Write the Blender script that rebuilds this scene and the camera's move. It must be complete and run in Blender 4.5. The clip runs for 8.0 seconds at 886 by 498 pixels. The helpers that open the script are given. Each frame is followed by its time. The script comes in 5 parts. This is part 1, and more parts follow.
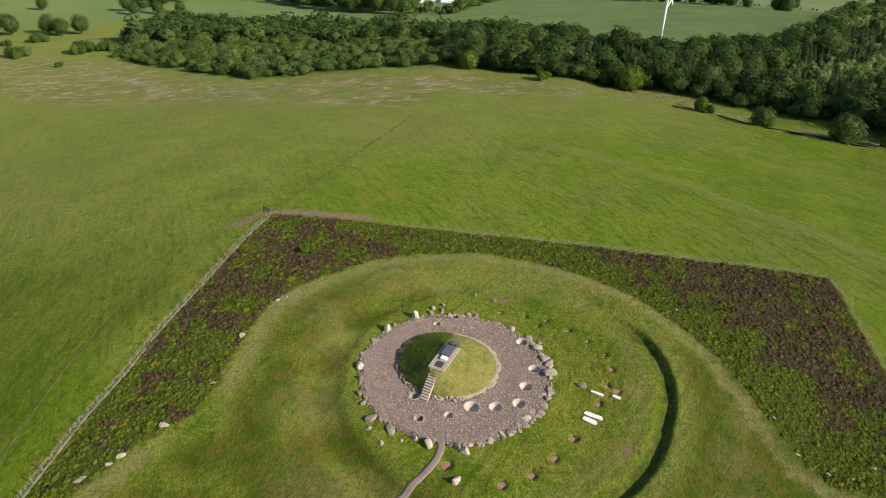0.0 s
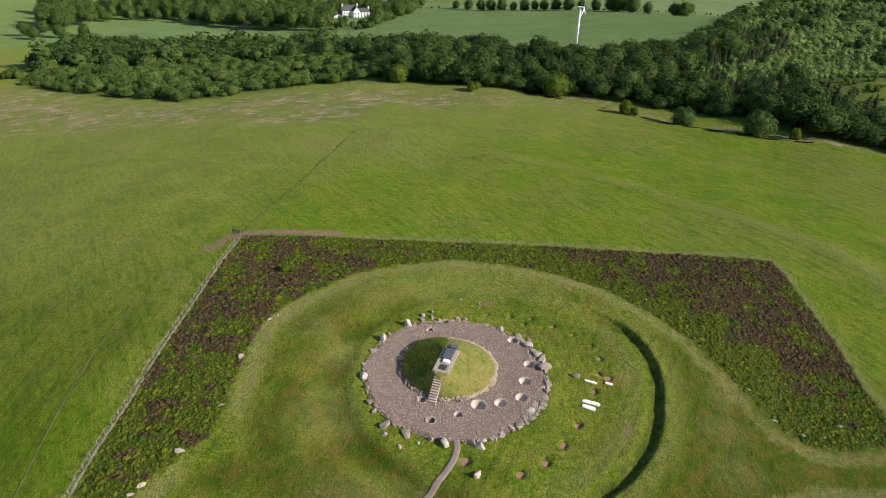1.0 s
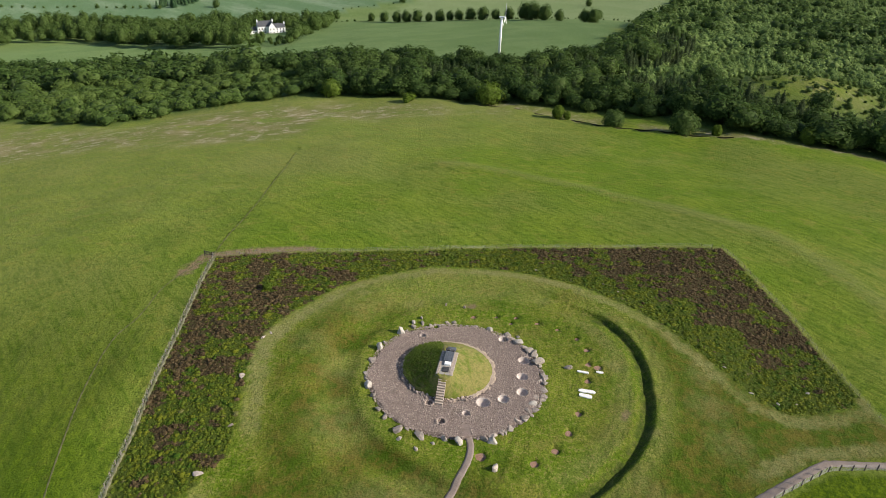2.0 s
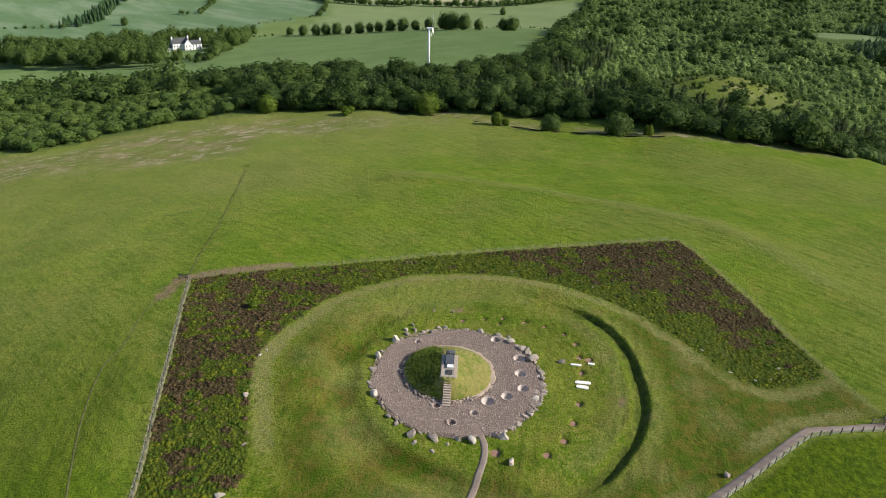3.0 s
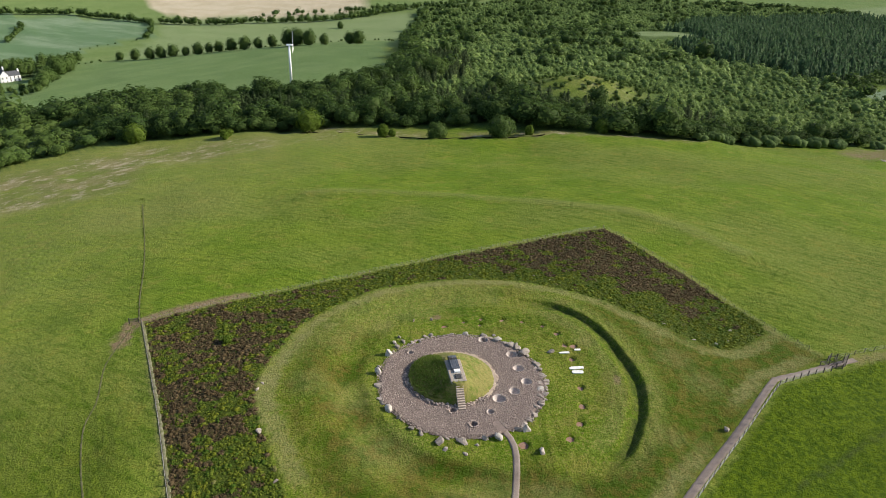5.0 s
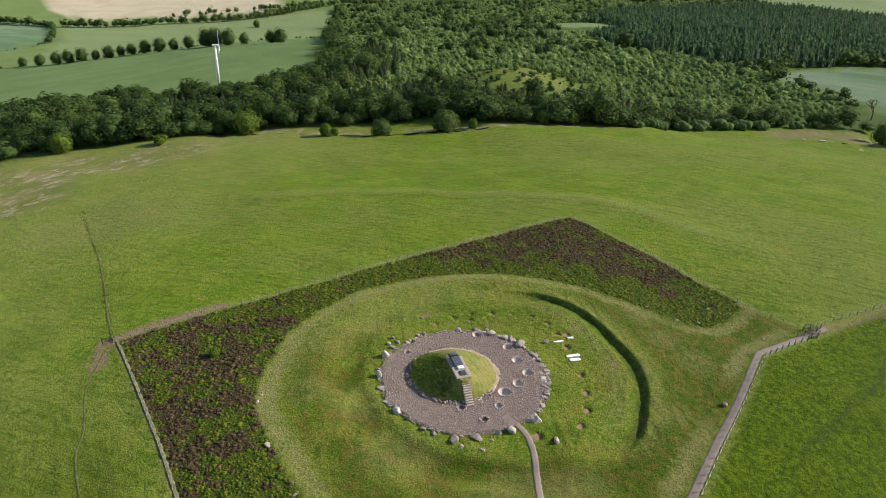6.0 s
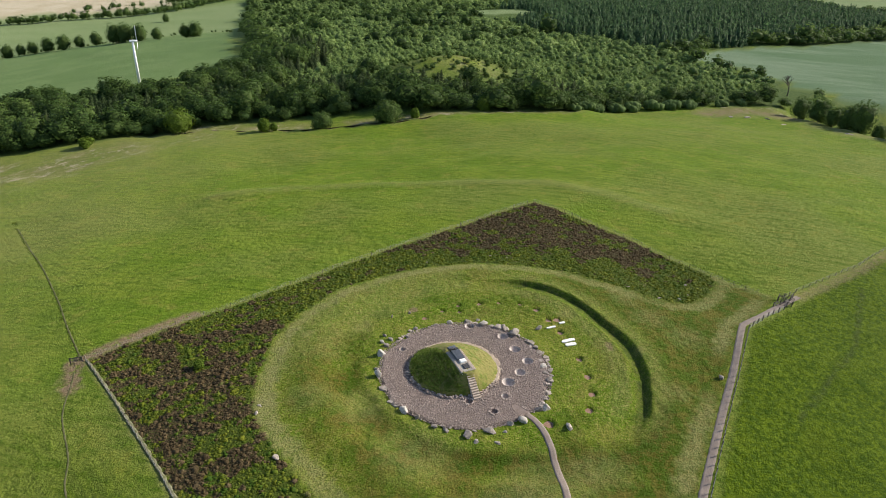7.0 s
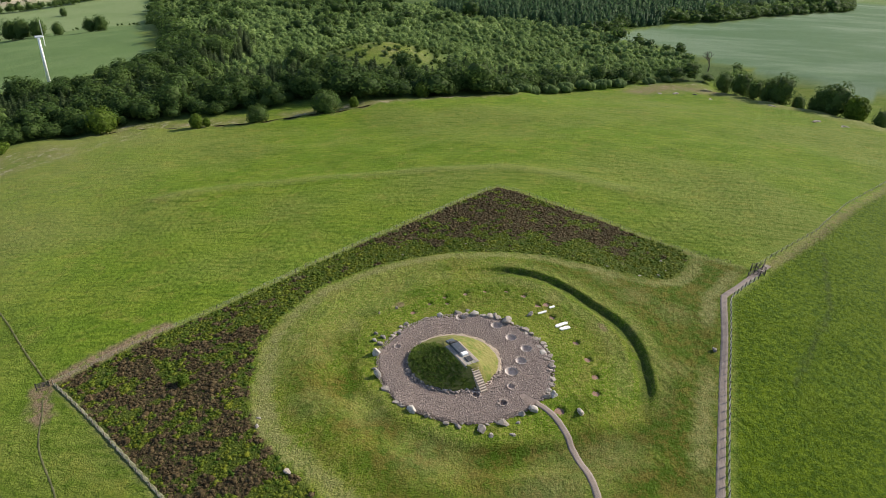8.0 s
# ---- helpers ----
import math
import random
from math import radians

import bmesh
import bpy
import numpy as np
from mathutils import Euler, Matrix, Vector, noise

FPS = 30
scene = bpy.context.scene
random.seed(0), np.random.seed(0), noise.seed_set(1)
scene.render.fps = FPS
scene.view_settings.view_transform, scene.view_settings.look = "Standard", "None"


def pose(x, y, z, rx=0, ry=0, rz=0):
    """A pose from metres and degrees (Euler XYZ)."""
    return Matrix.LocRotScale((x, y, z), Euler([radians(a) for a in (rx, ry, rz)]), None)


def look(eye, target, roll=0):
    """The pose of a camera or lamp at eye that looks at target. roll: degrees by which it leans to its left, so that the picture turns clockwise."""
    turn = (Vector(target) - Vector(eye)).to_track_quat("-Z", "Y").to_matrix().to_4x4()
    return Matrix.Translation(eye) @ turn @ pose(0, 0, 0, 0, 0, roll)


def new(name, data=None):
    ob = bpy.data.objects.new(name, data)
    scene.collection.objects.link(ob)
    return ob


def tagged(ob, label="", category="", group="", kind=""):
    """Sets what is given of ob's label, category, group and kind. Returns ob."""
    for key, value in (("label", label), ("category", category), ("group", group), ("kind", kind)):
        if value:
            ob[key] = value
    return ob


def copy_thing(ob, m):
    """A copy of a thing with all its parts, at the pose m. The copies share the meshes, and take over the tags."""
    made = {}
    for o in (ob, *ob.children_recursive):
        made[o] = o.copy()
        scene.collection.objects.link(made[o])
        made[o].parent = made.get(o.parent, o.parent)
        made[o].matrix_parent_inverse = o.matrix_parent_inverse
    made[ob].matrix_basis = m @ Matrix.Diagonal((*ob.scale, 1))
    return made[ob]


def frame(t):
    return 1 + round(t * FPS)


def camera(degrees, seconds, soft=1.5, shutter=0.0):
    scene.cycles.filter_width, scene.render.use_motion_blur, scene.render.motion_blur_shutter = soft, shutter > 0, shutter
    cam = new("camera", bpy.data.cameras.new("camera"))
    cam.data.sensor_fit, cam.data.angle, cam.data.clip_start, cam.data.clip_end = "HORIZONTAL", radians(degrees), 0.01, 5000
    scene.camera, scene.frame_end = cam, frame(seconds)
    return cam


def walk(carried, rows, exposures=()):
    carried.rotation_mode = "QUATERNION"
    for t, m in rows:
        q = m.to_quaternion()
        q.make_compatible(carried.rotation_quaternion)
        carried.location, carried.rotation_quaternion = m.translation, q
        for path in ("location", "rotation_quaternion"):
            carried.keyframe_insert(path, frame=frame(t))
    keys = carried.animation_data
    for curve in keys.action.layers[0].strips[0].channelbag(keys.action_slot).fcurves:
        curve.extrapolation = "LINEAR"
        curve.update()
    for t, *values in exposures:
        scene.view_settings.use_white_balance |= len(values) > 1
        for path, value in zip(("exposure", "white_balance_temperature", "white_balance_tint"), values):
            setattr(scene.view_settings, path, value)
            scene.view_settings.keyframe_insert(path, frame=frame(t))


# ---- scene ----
cam = camera(64.5, 8.0, 0.75)
PATH = [
    (0, (-4.076, -86.528, 80.657), (-4.039, -84.845, 79.577), 2.2),
    (0.5, (-10.417, -88.729, 81.653), (-10.267, -87.042, 80.589), 2.3),
    (1, (-16.955, -90.377, 82.493), (-16.69, -88.692, 81.448), 2.4),
    (1.5, (-23.515, -91.393, 83.308), (-23.138, -89.719, 82.28), 2.4),
    (2.0, (-30.039, -92.072, 83.875), (-29.556, -90.416, 82.863), 2.46),
    (2.5, (-36.641, -91.99, 84.336), (-36.052, -90.358, 83.341), 2.5),
    (3, (-43.218, -91.276, 84.703), (-42.528, -89.675, 83.723), 2.5),
    (3.5, (-49.587, -89.703, 84.773), (-48.796, -88.14, 83.808), 2.5),
    (4, (-55.872, -87.48, 84.808), (-54.984, -85.96, 83.858), 2.6),
    (4.5, (-61.746, -84.506, 84.656), (-60.767, -83.036, 83.717), 2.6),
    (5.0, (-67.203, -80.867, 84.372), (-66.137, -79.457, 83.437), 2.56),
    (5.5, (-72.139, -76.562, 83.915), (-70.99, -75.217, 82.982), 2.55),
    (6, (-76.525, -71.664, 83.382), (-75.299, -70.392, 82.445), 2.5),
    (6.5, (-80.171, -66.274, 82.598), (-78.872, -65.081, 81.654), 2.5),
    (7, (-83.223, -60.479, 81.672), (-81.858, -59.37, 80.719), 2.5),
    (7.5, (-85.679, -54.455, 80.874), (-84.254, -53.435, 79.91), 2.4),
    (8, (-87.601, -48.231, 79.89), (-86.121, -47.306, 78.914), 2.4),
]
walk(cam, [(t, look(eye, target, roll)) for t, eye, target, roll in PATH],
     [(0.0, 0.36, 6850, 13), (1.5, 0.41, 6600, 11), (4.0, 0.50, 6550, 10), (8.0, 0.64, 6550, 10)])

# ---- light ----
SUN = Vector((0.87, -0.49, math.tan(radians(29)))).normalized()
world = bpy.data.worlds.new("sky")
world.use_nodes = True
scene.world = world
sky = world.node_tree.nodes.new("ShaderNodeTexSky")
sky.sky_type, sky.sun_disc = "NISHITA", False
sky.sun_elevation, sky.sun_rotation = math.asin(SUN.z), math.atan2(SUN.x, SUN.y)
sky.altitude, sky.dust_density = 300, 1.0
backing = world.node_tree.nodes["Background"]
backing.inputs[1].default_value = 0.105
world.node_tree.links.new(sky.outputs[0], backing.inputs[0])
sun = new("sun", bpy.data.lights.new("sun", "SUN"))
sun.data.energy, sun.data.angle, sun.data.color = 5.0, radians(0.55), (1.0, 0.92, 0.78)
sun.matrix_world = look(SUN * 300, (0, 0, 0))


# ---- node helpers and materials ----
class Nodes:
    """A short way to write a node material."""

    def __init__(self, name, rough=0.8):
        self.mat = bpy.data.materials.new(name)
        self.mat.use_nodes = True
        self.tree = self.mat.node_tree
        self.bsdf = self.tree.nodes["Principled BSDF"]
        self.bsdf.inputs["Roughness"].default_value = rough
        self.bsdf.inputs["Specular IOR Level"].default_value = 0.25
        self.bsdf.inputs["Diffuse Roughness"].default_value = 0.3
        self.place = self.add("ShaderNodeNewGeometry").outputs["Position"]

    def add(self, kind):
        return self.tree.nodes.new(kind)

    def put(self, value, socket):
        if isinstance(value, bpy.types.NodeSocket):
            self.tree.links.new(value, socket)
        elif isinstance(value, (tuple, list)) and len(value) == 3 and socket.type == "RGBA":
            socket.default_value = (*value, 1)
        else:
            socket.default_value = value

    def noise(self, scale, detail=3, rough=0.55, at=None, stretch=None, turn=0.0):
        n = self.add("ShaderNodeTexNoise")
        n.inputs["Scale"].default_value, n.inputs["Detail"].default_value, n.inputs["Roughness"].default_value = scale, detail, rough
        where = at if at is not None else self.place
        if stretch:
            m = self.add("ShaderNodeMapping")
            m.vector_type = "TEXTURE"
            m.inputs["Scale"].default_value = [1 / v for v in stretch]
            m.inputs["Rotation"].default_value = (0, 0, turn)
            self.put(where, m.inputs["Vector"])
            where = m.outputs[0]
        self.put(where, n.inputs["Vector"])
        return n.outputs["Fac"]

    def ramp(self, value, a, b, lo=0.0, hi=1.0):
        n = self.add("ShaderNodeMapRange")
        n.interpolation_type = "SMOOTHSTEP"
        for i, v in enumerate((value, a, b, lo, hi)):
            self.put(v, n.inputs[i])
        return n.outputs[0]

    def calc(self, kind, a, b=0.0):
        n = self.add("ShaderNodeMath")
        n.operation = kind
        self.put(a, n.inputs[0]), self.put(b, n.inputs[1])
        return n.outputs[0]

    def mix(self, fac, a, b, blend="MIX"):
        n = self.add("ShaderNodeMix")
        n.data_type, n.blend_type = "RGBA", blend
        self.put(fac, n.inputs["Factor"]), self.put(a, n.inputs["A"]), self.put(b, n.inputs["B"])
        return n.outputs["Result"]

    def attr(self, name):
        n = self.add("ShaderNodeAttribute")
        n.attribute_name = name
        return n.outputs["Fac"]

    def random(self):
        return self.add("ShaderNodeObjectInfo").outputs["Random"]

    def island(self):
        return self.add("ShaderNodeNewGeometry").outputs["Random Per Island"]

    def bump(self, height, strength=0.5, distance=0.05):
        n = self.add("ShaderNodeBump")
        n.inputs["Strength"].default_value, n.inputs["Distance"].default_value = strength, distance
        self.put(height, n.inputs["Height"])
        self.put(n.outputs[0], self.bsdf.inputs["Normal"])

    def done(self, colour, rough=None):
        self.put(colour, self.bsdf.inputs["Base Color"])
        if rough is not None:
            self.put(rough, self.bsdf.inputs["Roughness"])
        return self.mat


def ground_material():
    n = Nodes("grassland", 0.9)
    wide, patch, mottle, fine = n.noise(0.012, 3), n.noise(0.07, 4), n.noise(0.55, 4, 0.65), n.noise(3.2, 4, 0.7)
    rows = n.noise(0.55, 4, 0.65, stretch=(0.14, 1.5, 1), turn=radians(-70))
    # hill pasture
    pasture = n.mix(n.ramp(patch, 0.35, 0.68), (0.136, 0.216, 0.015), (0.190, 0.250, 0.024))
    pasture = n.mix(n.ramp(wide, 0.42, 0.62, 0, 0.8), pasture, (0.200, 0.226, 0.048))
    pasture = n.mix(n.ramp(rows, 0.46, 0.64, 0, 0.6), pasture, (0.072, 0.136, 0.008))
    pasture = n.mix(n.ramp(mottle, 0.5, 0.7, 0, 0.7), pasture, (0.062, 0.122, 0.006))
    pasture = n.mix(n.ramp(n.noise(0.16, 5, 0.7), 0.52, 0.68, 0, 0.7), pasture, (0.232, 0.234, 0.042))
    pasture = n.mix(n.ramp(n.noise(1.6, 3, 0.7), 0.58, 0.74, 0, 0.3), pasture, (0.212, 0.232, 0.040))
    pasture = n.mix(n.ramp(n.noise(0.9, 4, 0.75, stretch=(0.5, 1.3, 1), turn=radians(-70)), 0.56, 0.68, 0, 0.6), pasture, (0.052, 0.104, 0.006))
    # mown lawn of the monument
    tuft = n.noise(1.5, 5, 0.75)
    lawn = n.mix(n.ramp(patch, 0.38, 0.62), (0.118, 0.186, 0.011), (0.186, 0.226, 0.026))
    lawn = n.mix(n.ramp(tuft, 0.5, 0.6, 0, 0.85), lawn, (0.255, 0.240, 0.064))
    lawn = n.mix(n.ramp(n.noise(0.2, 5, 0.65), 0.5, 0.64, 0, 0.55), lawn, (0.062, 0.118, 0.007))
    lawn = n.mix(n.ramp(n.noise(0.11, 4, 0.6, at=None, stretch=(1, 1.3, 1)), 0.52, 0.64, 0, 0.5), lawn, (0.205, 0.182, 0.044))
    lawn = n.mix(n.ramp(tuft, 0.48, 0.34, 0, 0.6), lawn, (0.048, 0.090, 0.005))
    moss = n.mix(n.ramp(n.noise(0.42, 5, 0.75), 0.42, 0.6), (0.052, 0.096, 0.005), (0.122, 0.104, 0.018))
    lawn = n.mix(n.attr("moss"), lawn, moss)
    lawn = n.mix(n.calc("MULTIPLY", n.attr("ochre"), n.ramp(n.noise(0.7, 5, 0.75), 0.38, 0.6)), lawn, (0.168, 0.128, 0.030))
    colour = n.mix(n.attr("lawn"), pasture, lawn)
    # bleached and trodden turf; also light and haze put into the colour
    colour = n.mix(n.calc("MULTIPLY", n.attr("straw_and_light"), n.ramp(mottle, 0.15, 0.62, 0.15, 0.9)), colour, (0.255, 0.240, 0.096))
    # lush sheep meadow beside the way
    lush = n.mix(n.ramp(n.noise(0.9, 5, 0.75), 0.38, 0.62), (0.042, 0.082, 0.002), (0.112, 0.162, 0.005))
    lush = n.mix(n.ramp(n.noise(0.12, 3), 0.5, 0.7, 0, 0.5), lush, (0.112, 0.155, 0.008))
    lush = n.mix(n.calc("MULTIPLY", n.ramp(n.attr("lush"), 0.95, 0.6), n.ramp(n.noise(0.5, 4, 0.6, stretch=(1.6, 0.09, 1), turn=radians(-10)), 0.48, 0.58, 0, 0.85)), lush, (0.036, 0.064, 0.004))
    colour = n.mix(n.attr("lush"), colour, lush)
    # heath floor
    heath = n.mix(n.ramp(n.calc("ADD", n.attr("ling"), n.calc("SUBTRACT", mottle, 0.5)), 0.35, 0.65), (0.068, 0.090, 0.014), (0.066, 0.046, 0.026))
    heath = n.mix(n.ramp(fine, 0.5, 0.7, 0, 0.7), heath, (0.030, 0.030, 0.012))
    colour = n.mix(n.attr("heath"), colour, heath)
    # bare soil
    soil = n.mix(n.ramp(fine, 0.35, 0.65), (0.220, 0.138, 0.090), (0.310, 0.220, 0.150))
    colour = n.mix(n.calc("MULTIPLY", n.attr("soil"), n.ramp(mottle, 0.28, 0.52)), colour, soil)
    # rough moor with screes
    rough = n.mix(n.ramp(patch, 0.4, 0.65), (0.165, 0.182, 0.050), (0.250, 0.218, 0.105))
    rough = n.mix(n.ramp(n.noise(0.16, 6, 0.8, stretch=(0.8, 1.1, 1), turn=radians(14)), 0.52, 0.6, 0, 0.85), rough, (0.430, 0.360, 0.265))
    colour = n.mix(n.calc("MULTIPLY", n.attr("rough"), n.ramp(n.noise(0.05, 3), 0.32, 0.5)), colour, rough)
    # wet wheel ruts and field edges; ditch floor shade put into the colour
    colour = n.mix(n.calc("MULTIPLY", n.attr("rut_and_shade"), n.ramp(mottle, 0.3, 0.6)), colour, (0.048, 0.062, 0.020))
    # distant crops, with the haze of distance put in as extra blue
    crop = n.mix(n.ramp(n.noise(0.02, 3), 0.4, 0.6), (0.138, 0.212, 0.078), (0.165, 0.238, 0.092))
    colour = n.mix(n.attr("crop"), colour, crop)
    hay = n.mix(n.ramp(n.noise(0.015, 3), 0.4, 0.6), (0.195, 0.258, 0.112), (0.222, 0.280, 0.130))
    colour = n.mix(n.attr("hay"), colour, hay)
    # far crop whose bluish cast is air haze put into its colour
    hazy_crop = n.mix(n.ramp(n.noise(0.014, 5, 0.65, stretch=(1.2, 0.35, 1), turn=radians(25)), 0.42, 0.66), (0.112, 0.188, 0.096), (0.200, 0.272, 0.172))
    colour = n.mix(n.attr("hazy_crop"), colour, hazy_crop)
    stubble = n.mix(n.ramp(n.noise(0.02, 3), 0.4, 0.6), (0.50, 0.42, 0.30), (0.56, 0.48, 0.36))
    colour = n.mix(n.attr("stubble"), colour, stubble)
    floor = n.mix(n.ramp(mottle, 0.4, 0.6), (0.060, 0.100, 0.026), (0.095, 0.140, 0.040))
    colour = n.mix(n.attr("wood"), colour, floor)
    colour = n.mix(n.ramp(fine, 0.44, 0.66, 0, 0.62), colour, (0.040, 0.070, 0.006), "MIX")
    n.bsdf.inputs["Specular IOR Level"].default_value = 0.08
    height = n.calc("ADD", fine, n.calc("MULTIPLY", mottle, 2.0))
    n.bump(height, 0.9, 0.34)
    return n.done(colour, 0.95)


def gravel_material(name, a, b, c):
    n = Nodes(name, 0.9)
    fine = n.noise(9.0, 4, 0.7)
    colour = n.mix(n.ramp(n.noise(0.5, 3), 0.38, 0.62), a, b)
    colour = n.mix(n.ramp(fine, 0.45, 0.65), colour, c)
    n.bump(fine, 0.6, 0.05)
    return n.done(colour)


def stone_material(name, a, b, dark, spread=0.5, cell="object"):
    n = Nodes(name, 0.88)
    tone = n.random() if cell == "object" else n.island()
    colour = n.mix(tone, a, b)
    colour = n.mix(n.ramp(n.noise(2.2, 5, 0.65), 0.45, 0.7, 0, spread), colour, dark)
    colour = n.mix(n.ramp(n.noise(9.0, 3, 0.6), 0.6, 0.75, 0, 0.35), colour, (0.42, 0.40, 0.34))
    n.bump(n.noise(5.0, 5, 0.7), 0.5, 0.06)
    return n.done(colour)


def leaf_material(name, a, b, light, grain=1.0, depth=0.32, through_leaf=0.4):
    """Foliage: a tone for each plant, leaves of many shades; gaps and inner hull have shade put into their colour.
    grain: sprays to the metre.
    """
    n = Nodes(name, 0.7)
    n.bsdf.inputs["Specular IOR Level"].default_value = 0.06
    spray, leaf = n.noise(0.9 * grain, 3, 0.7), n.noise(2.6 * grain, 3, 0.7)
    # leaf colour turned down, to paint the shade between sprays
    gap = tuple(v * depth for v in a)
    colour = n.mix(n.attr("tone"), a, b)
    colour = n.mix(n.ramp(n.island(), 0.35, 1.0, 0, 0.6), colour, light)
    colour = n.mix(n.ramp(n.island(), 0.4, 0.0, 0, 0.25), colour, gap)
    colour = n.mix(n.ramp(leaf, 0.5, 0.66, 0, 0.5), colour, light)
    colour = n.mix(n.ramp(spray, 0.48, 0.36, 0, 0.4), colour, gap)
    # the crown's inner shade, put into the hull's colour
    colour = n.mix(n.calc("MULTIPLY", n.attr("core_shade"), 0.4), colour, (0.022, 0.028, 0.012))
    n.bump(n.calc("ADD", spray, n.calc("MULTIPLY", leaf, 0.5)), 0.5, 0.5 / grain)
    back, blend = n.add("ShaderNodeBsdfTranslucent"), n.add("ShaderNodeMixShader")
    n.put(n.mix(0.35, colour, light), back.inputs["Color"])
    n.put(n.calc("MULTIPLY", n.calc("SUBTRACT", 1.0, n.attr("core_shade")), through_leaf), blend.inputs[0])
    n.put(n.bsdf.outputs[0], blend.inputs[1]), n.put(back.outputs[0], blend.inputs[2])
    n.put(blend.outputs[0], n.tree.nodes["Material Output"].inputs["Surface"])
    return n.done(colour)


def plain_material(name, a, b, rough=0.7, scale=4.0, metal=0.0, bump=0.2):
    n = Nodes(name, rough)
    n.bsdf.inputs["Metallic"].default_value = metal
    grain = n.noise(scale, 4, 0.6)
    n.bump(grain, bump, 0.02)
    return n.done(n.mix(n.ramp(grain, 0.35, 0.65), a, b))


GRASSLAND = ground_material()
COBBLE_BED = gravel_material("cobble bed", (0.232, 0.176, 0.152), (0.292, 0.224, 0.194), (0.120, 0.096, 0.085))
SAND = gravel_material("trodden sandy gravel", (0.430, 0.335, 0.260), (0.500, 0.405, 0.315), (0.280, 0.215, 0.165))
RED_GRAVEL = gravel_material("red gravel", (0.320, 0.185, 0.130), (0.360, 0.230, 0.170), (0.200, 0.120, 0.090))
PATH_GRAVEL = gravel_material("path gravel", (0.245, 0.195, 0.168), (0.285, 0.232, 0.200), (0.190, 0.150, 0.128))
WHITE_GRAVEL = gravel_material("white quartz gravel", (0.80, 0.79, 0.76), (0.86, 0.85, 0.82), (0.70, 0.69, 0.66))
PEBBLE = stone_material("cobbles", (0.190, 0.150, 0.132), (0.520, 0.420, 0.360), (0.135, 0.108, 0.098), 0.35, "island")
BOULDER = stone_material("grey boulder", (0.250, 0.212, 0.182), (0.460, 0.395, 0.338), (0.120, 0.108, 0.098), 0.7)
PALE_BOULDER = stone_material("pale boulder", (0.370, 0.335, 0.298), (0.490, 0.445, 0.395), (0.185, 0.170, 0.152), 0.7)
CONCRETE = plain_material("weathered concrete", (0.300, 0.275, 0.240), (0.360, 0.335, 0.295), 0.85, 3.0)
LEAD = plain_material("grey sheet roof", (0.100, 0.112, 0.132), (0.140, 0.153, 0.175), 0.5, 2.0, 0.1)
DARK_HATCH = plain_material("dark steel hatch", (0.060, 0.058, 0.058), (0.095, 0.090, 0.088), 0.5, 3.0, 0.3)
WHITE_PANEL = plain_material("white panel", (0.78, 0.78, 0.77), (0.84, 0.84, 0.83), 0.4, 3.0)
TIMBER = plain_material("grey fence timber", (0.150, 0.125, 0.100), (0.260, 0.225, 0.185), 0.85, 7.0)
DARK_TIMBER = plain_material("dark gate timber", (0.075, 0.064, 0.060), (0.150, 0.130, 0.120), 0.8, 7.0)
WIRE = plain_material("galvanised wire", (0.32, 0.32, 0.30), (0.42, 0.42, 0.40), 0.6, 9.0, 0.3)
TURBINE_WHITE = plain_material("white turbine paint", (0.78, 0.79, 0.80), (0.84, 0.85, 0.86), 0.4, 0.5)
HARLING = plain_material("white harled wall", (0.80, 0.80, 0.81), (0.86, 0.86, 0.87), 0.8, 1.5)
SLATE = plain_material("slate roof", (0.070, 0.075, 0.085), (0.110, 0.115, 0.125), 0.6, 1.5)
GLASS = plain_material("dark window glass", (0.030, 0.035, 0.040), (0.050, 0.055, 0.060), 0.1, 1.0)
BARK = plain_material("bark", (0.055, 0.045, 0.035), (0.105, 0.090, 0.072), 0.9, 3.0)
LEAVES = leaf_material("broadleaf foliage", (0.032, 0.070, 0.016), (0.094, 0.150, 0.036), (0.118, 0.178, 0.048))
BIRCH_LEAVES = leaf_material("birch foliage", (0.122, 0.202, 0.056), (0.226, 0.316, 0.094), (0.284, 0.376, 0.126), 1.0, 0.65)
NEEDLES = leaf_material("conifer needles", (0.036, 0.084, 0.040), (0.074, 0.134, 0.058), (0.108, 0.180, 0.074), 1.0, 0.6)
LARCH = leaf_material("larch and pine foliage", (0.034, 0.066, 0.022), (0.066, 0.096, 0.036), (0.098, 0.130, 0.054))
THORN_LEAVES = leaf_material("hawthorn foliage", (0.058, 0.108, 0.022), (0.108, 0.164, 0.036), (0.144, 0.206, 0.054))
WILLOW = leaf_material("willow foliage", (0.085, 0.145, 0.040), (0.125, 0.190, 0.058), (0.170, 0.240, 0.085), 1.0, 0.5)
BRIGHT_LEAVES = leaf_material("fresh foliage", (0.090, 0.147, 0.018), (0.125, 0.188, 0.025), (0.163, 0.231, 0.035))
HEATHER = leaf_material("old heather", (0.054, 0.038, 0.019), (0.108, 0.076, 0.036), (0.150, 0.114, 0.062), 1.6, 0.75, 0.15)
BILBERRY = leaf_material("bilberry scrub", (0.044, 0.094, 0.011), (0.152, 0.164, 0.015), (0.145, 0.176, 0.026), 1.6, 0.85, 0.2)
TUSSOCK = leaf_material("moor grass tussocks", (0.100, 0.112, 0.030), (0.150, 0.148, 0.050), (0.200, 0.190, 0.085), 1.6, 0.8, 0.2)
LONG_GRASS = leaf_material("long green grass", (0.105, 0.170, 0.024), (0.160, 0.225, 0.040), (0.210, 0.270, 0.060), 3.0, 0.7)


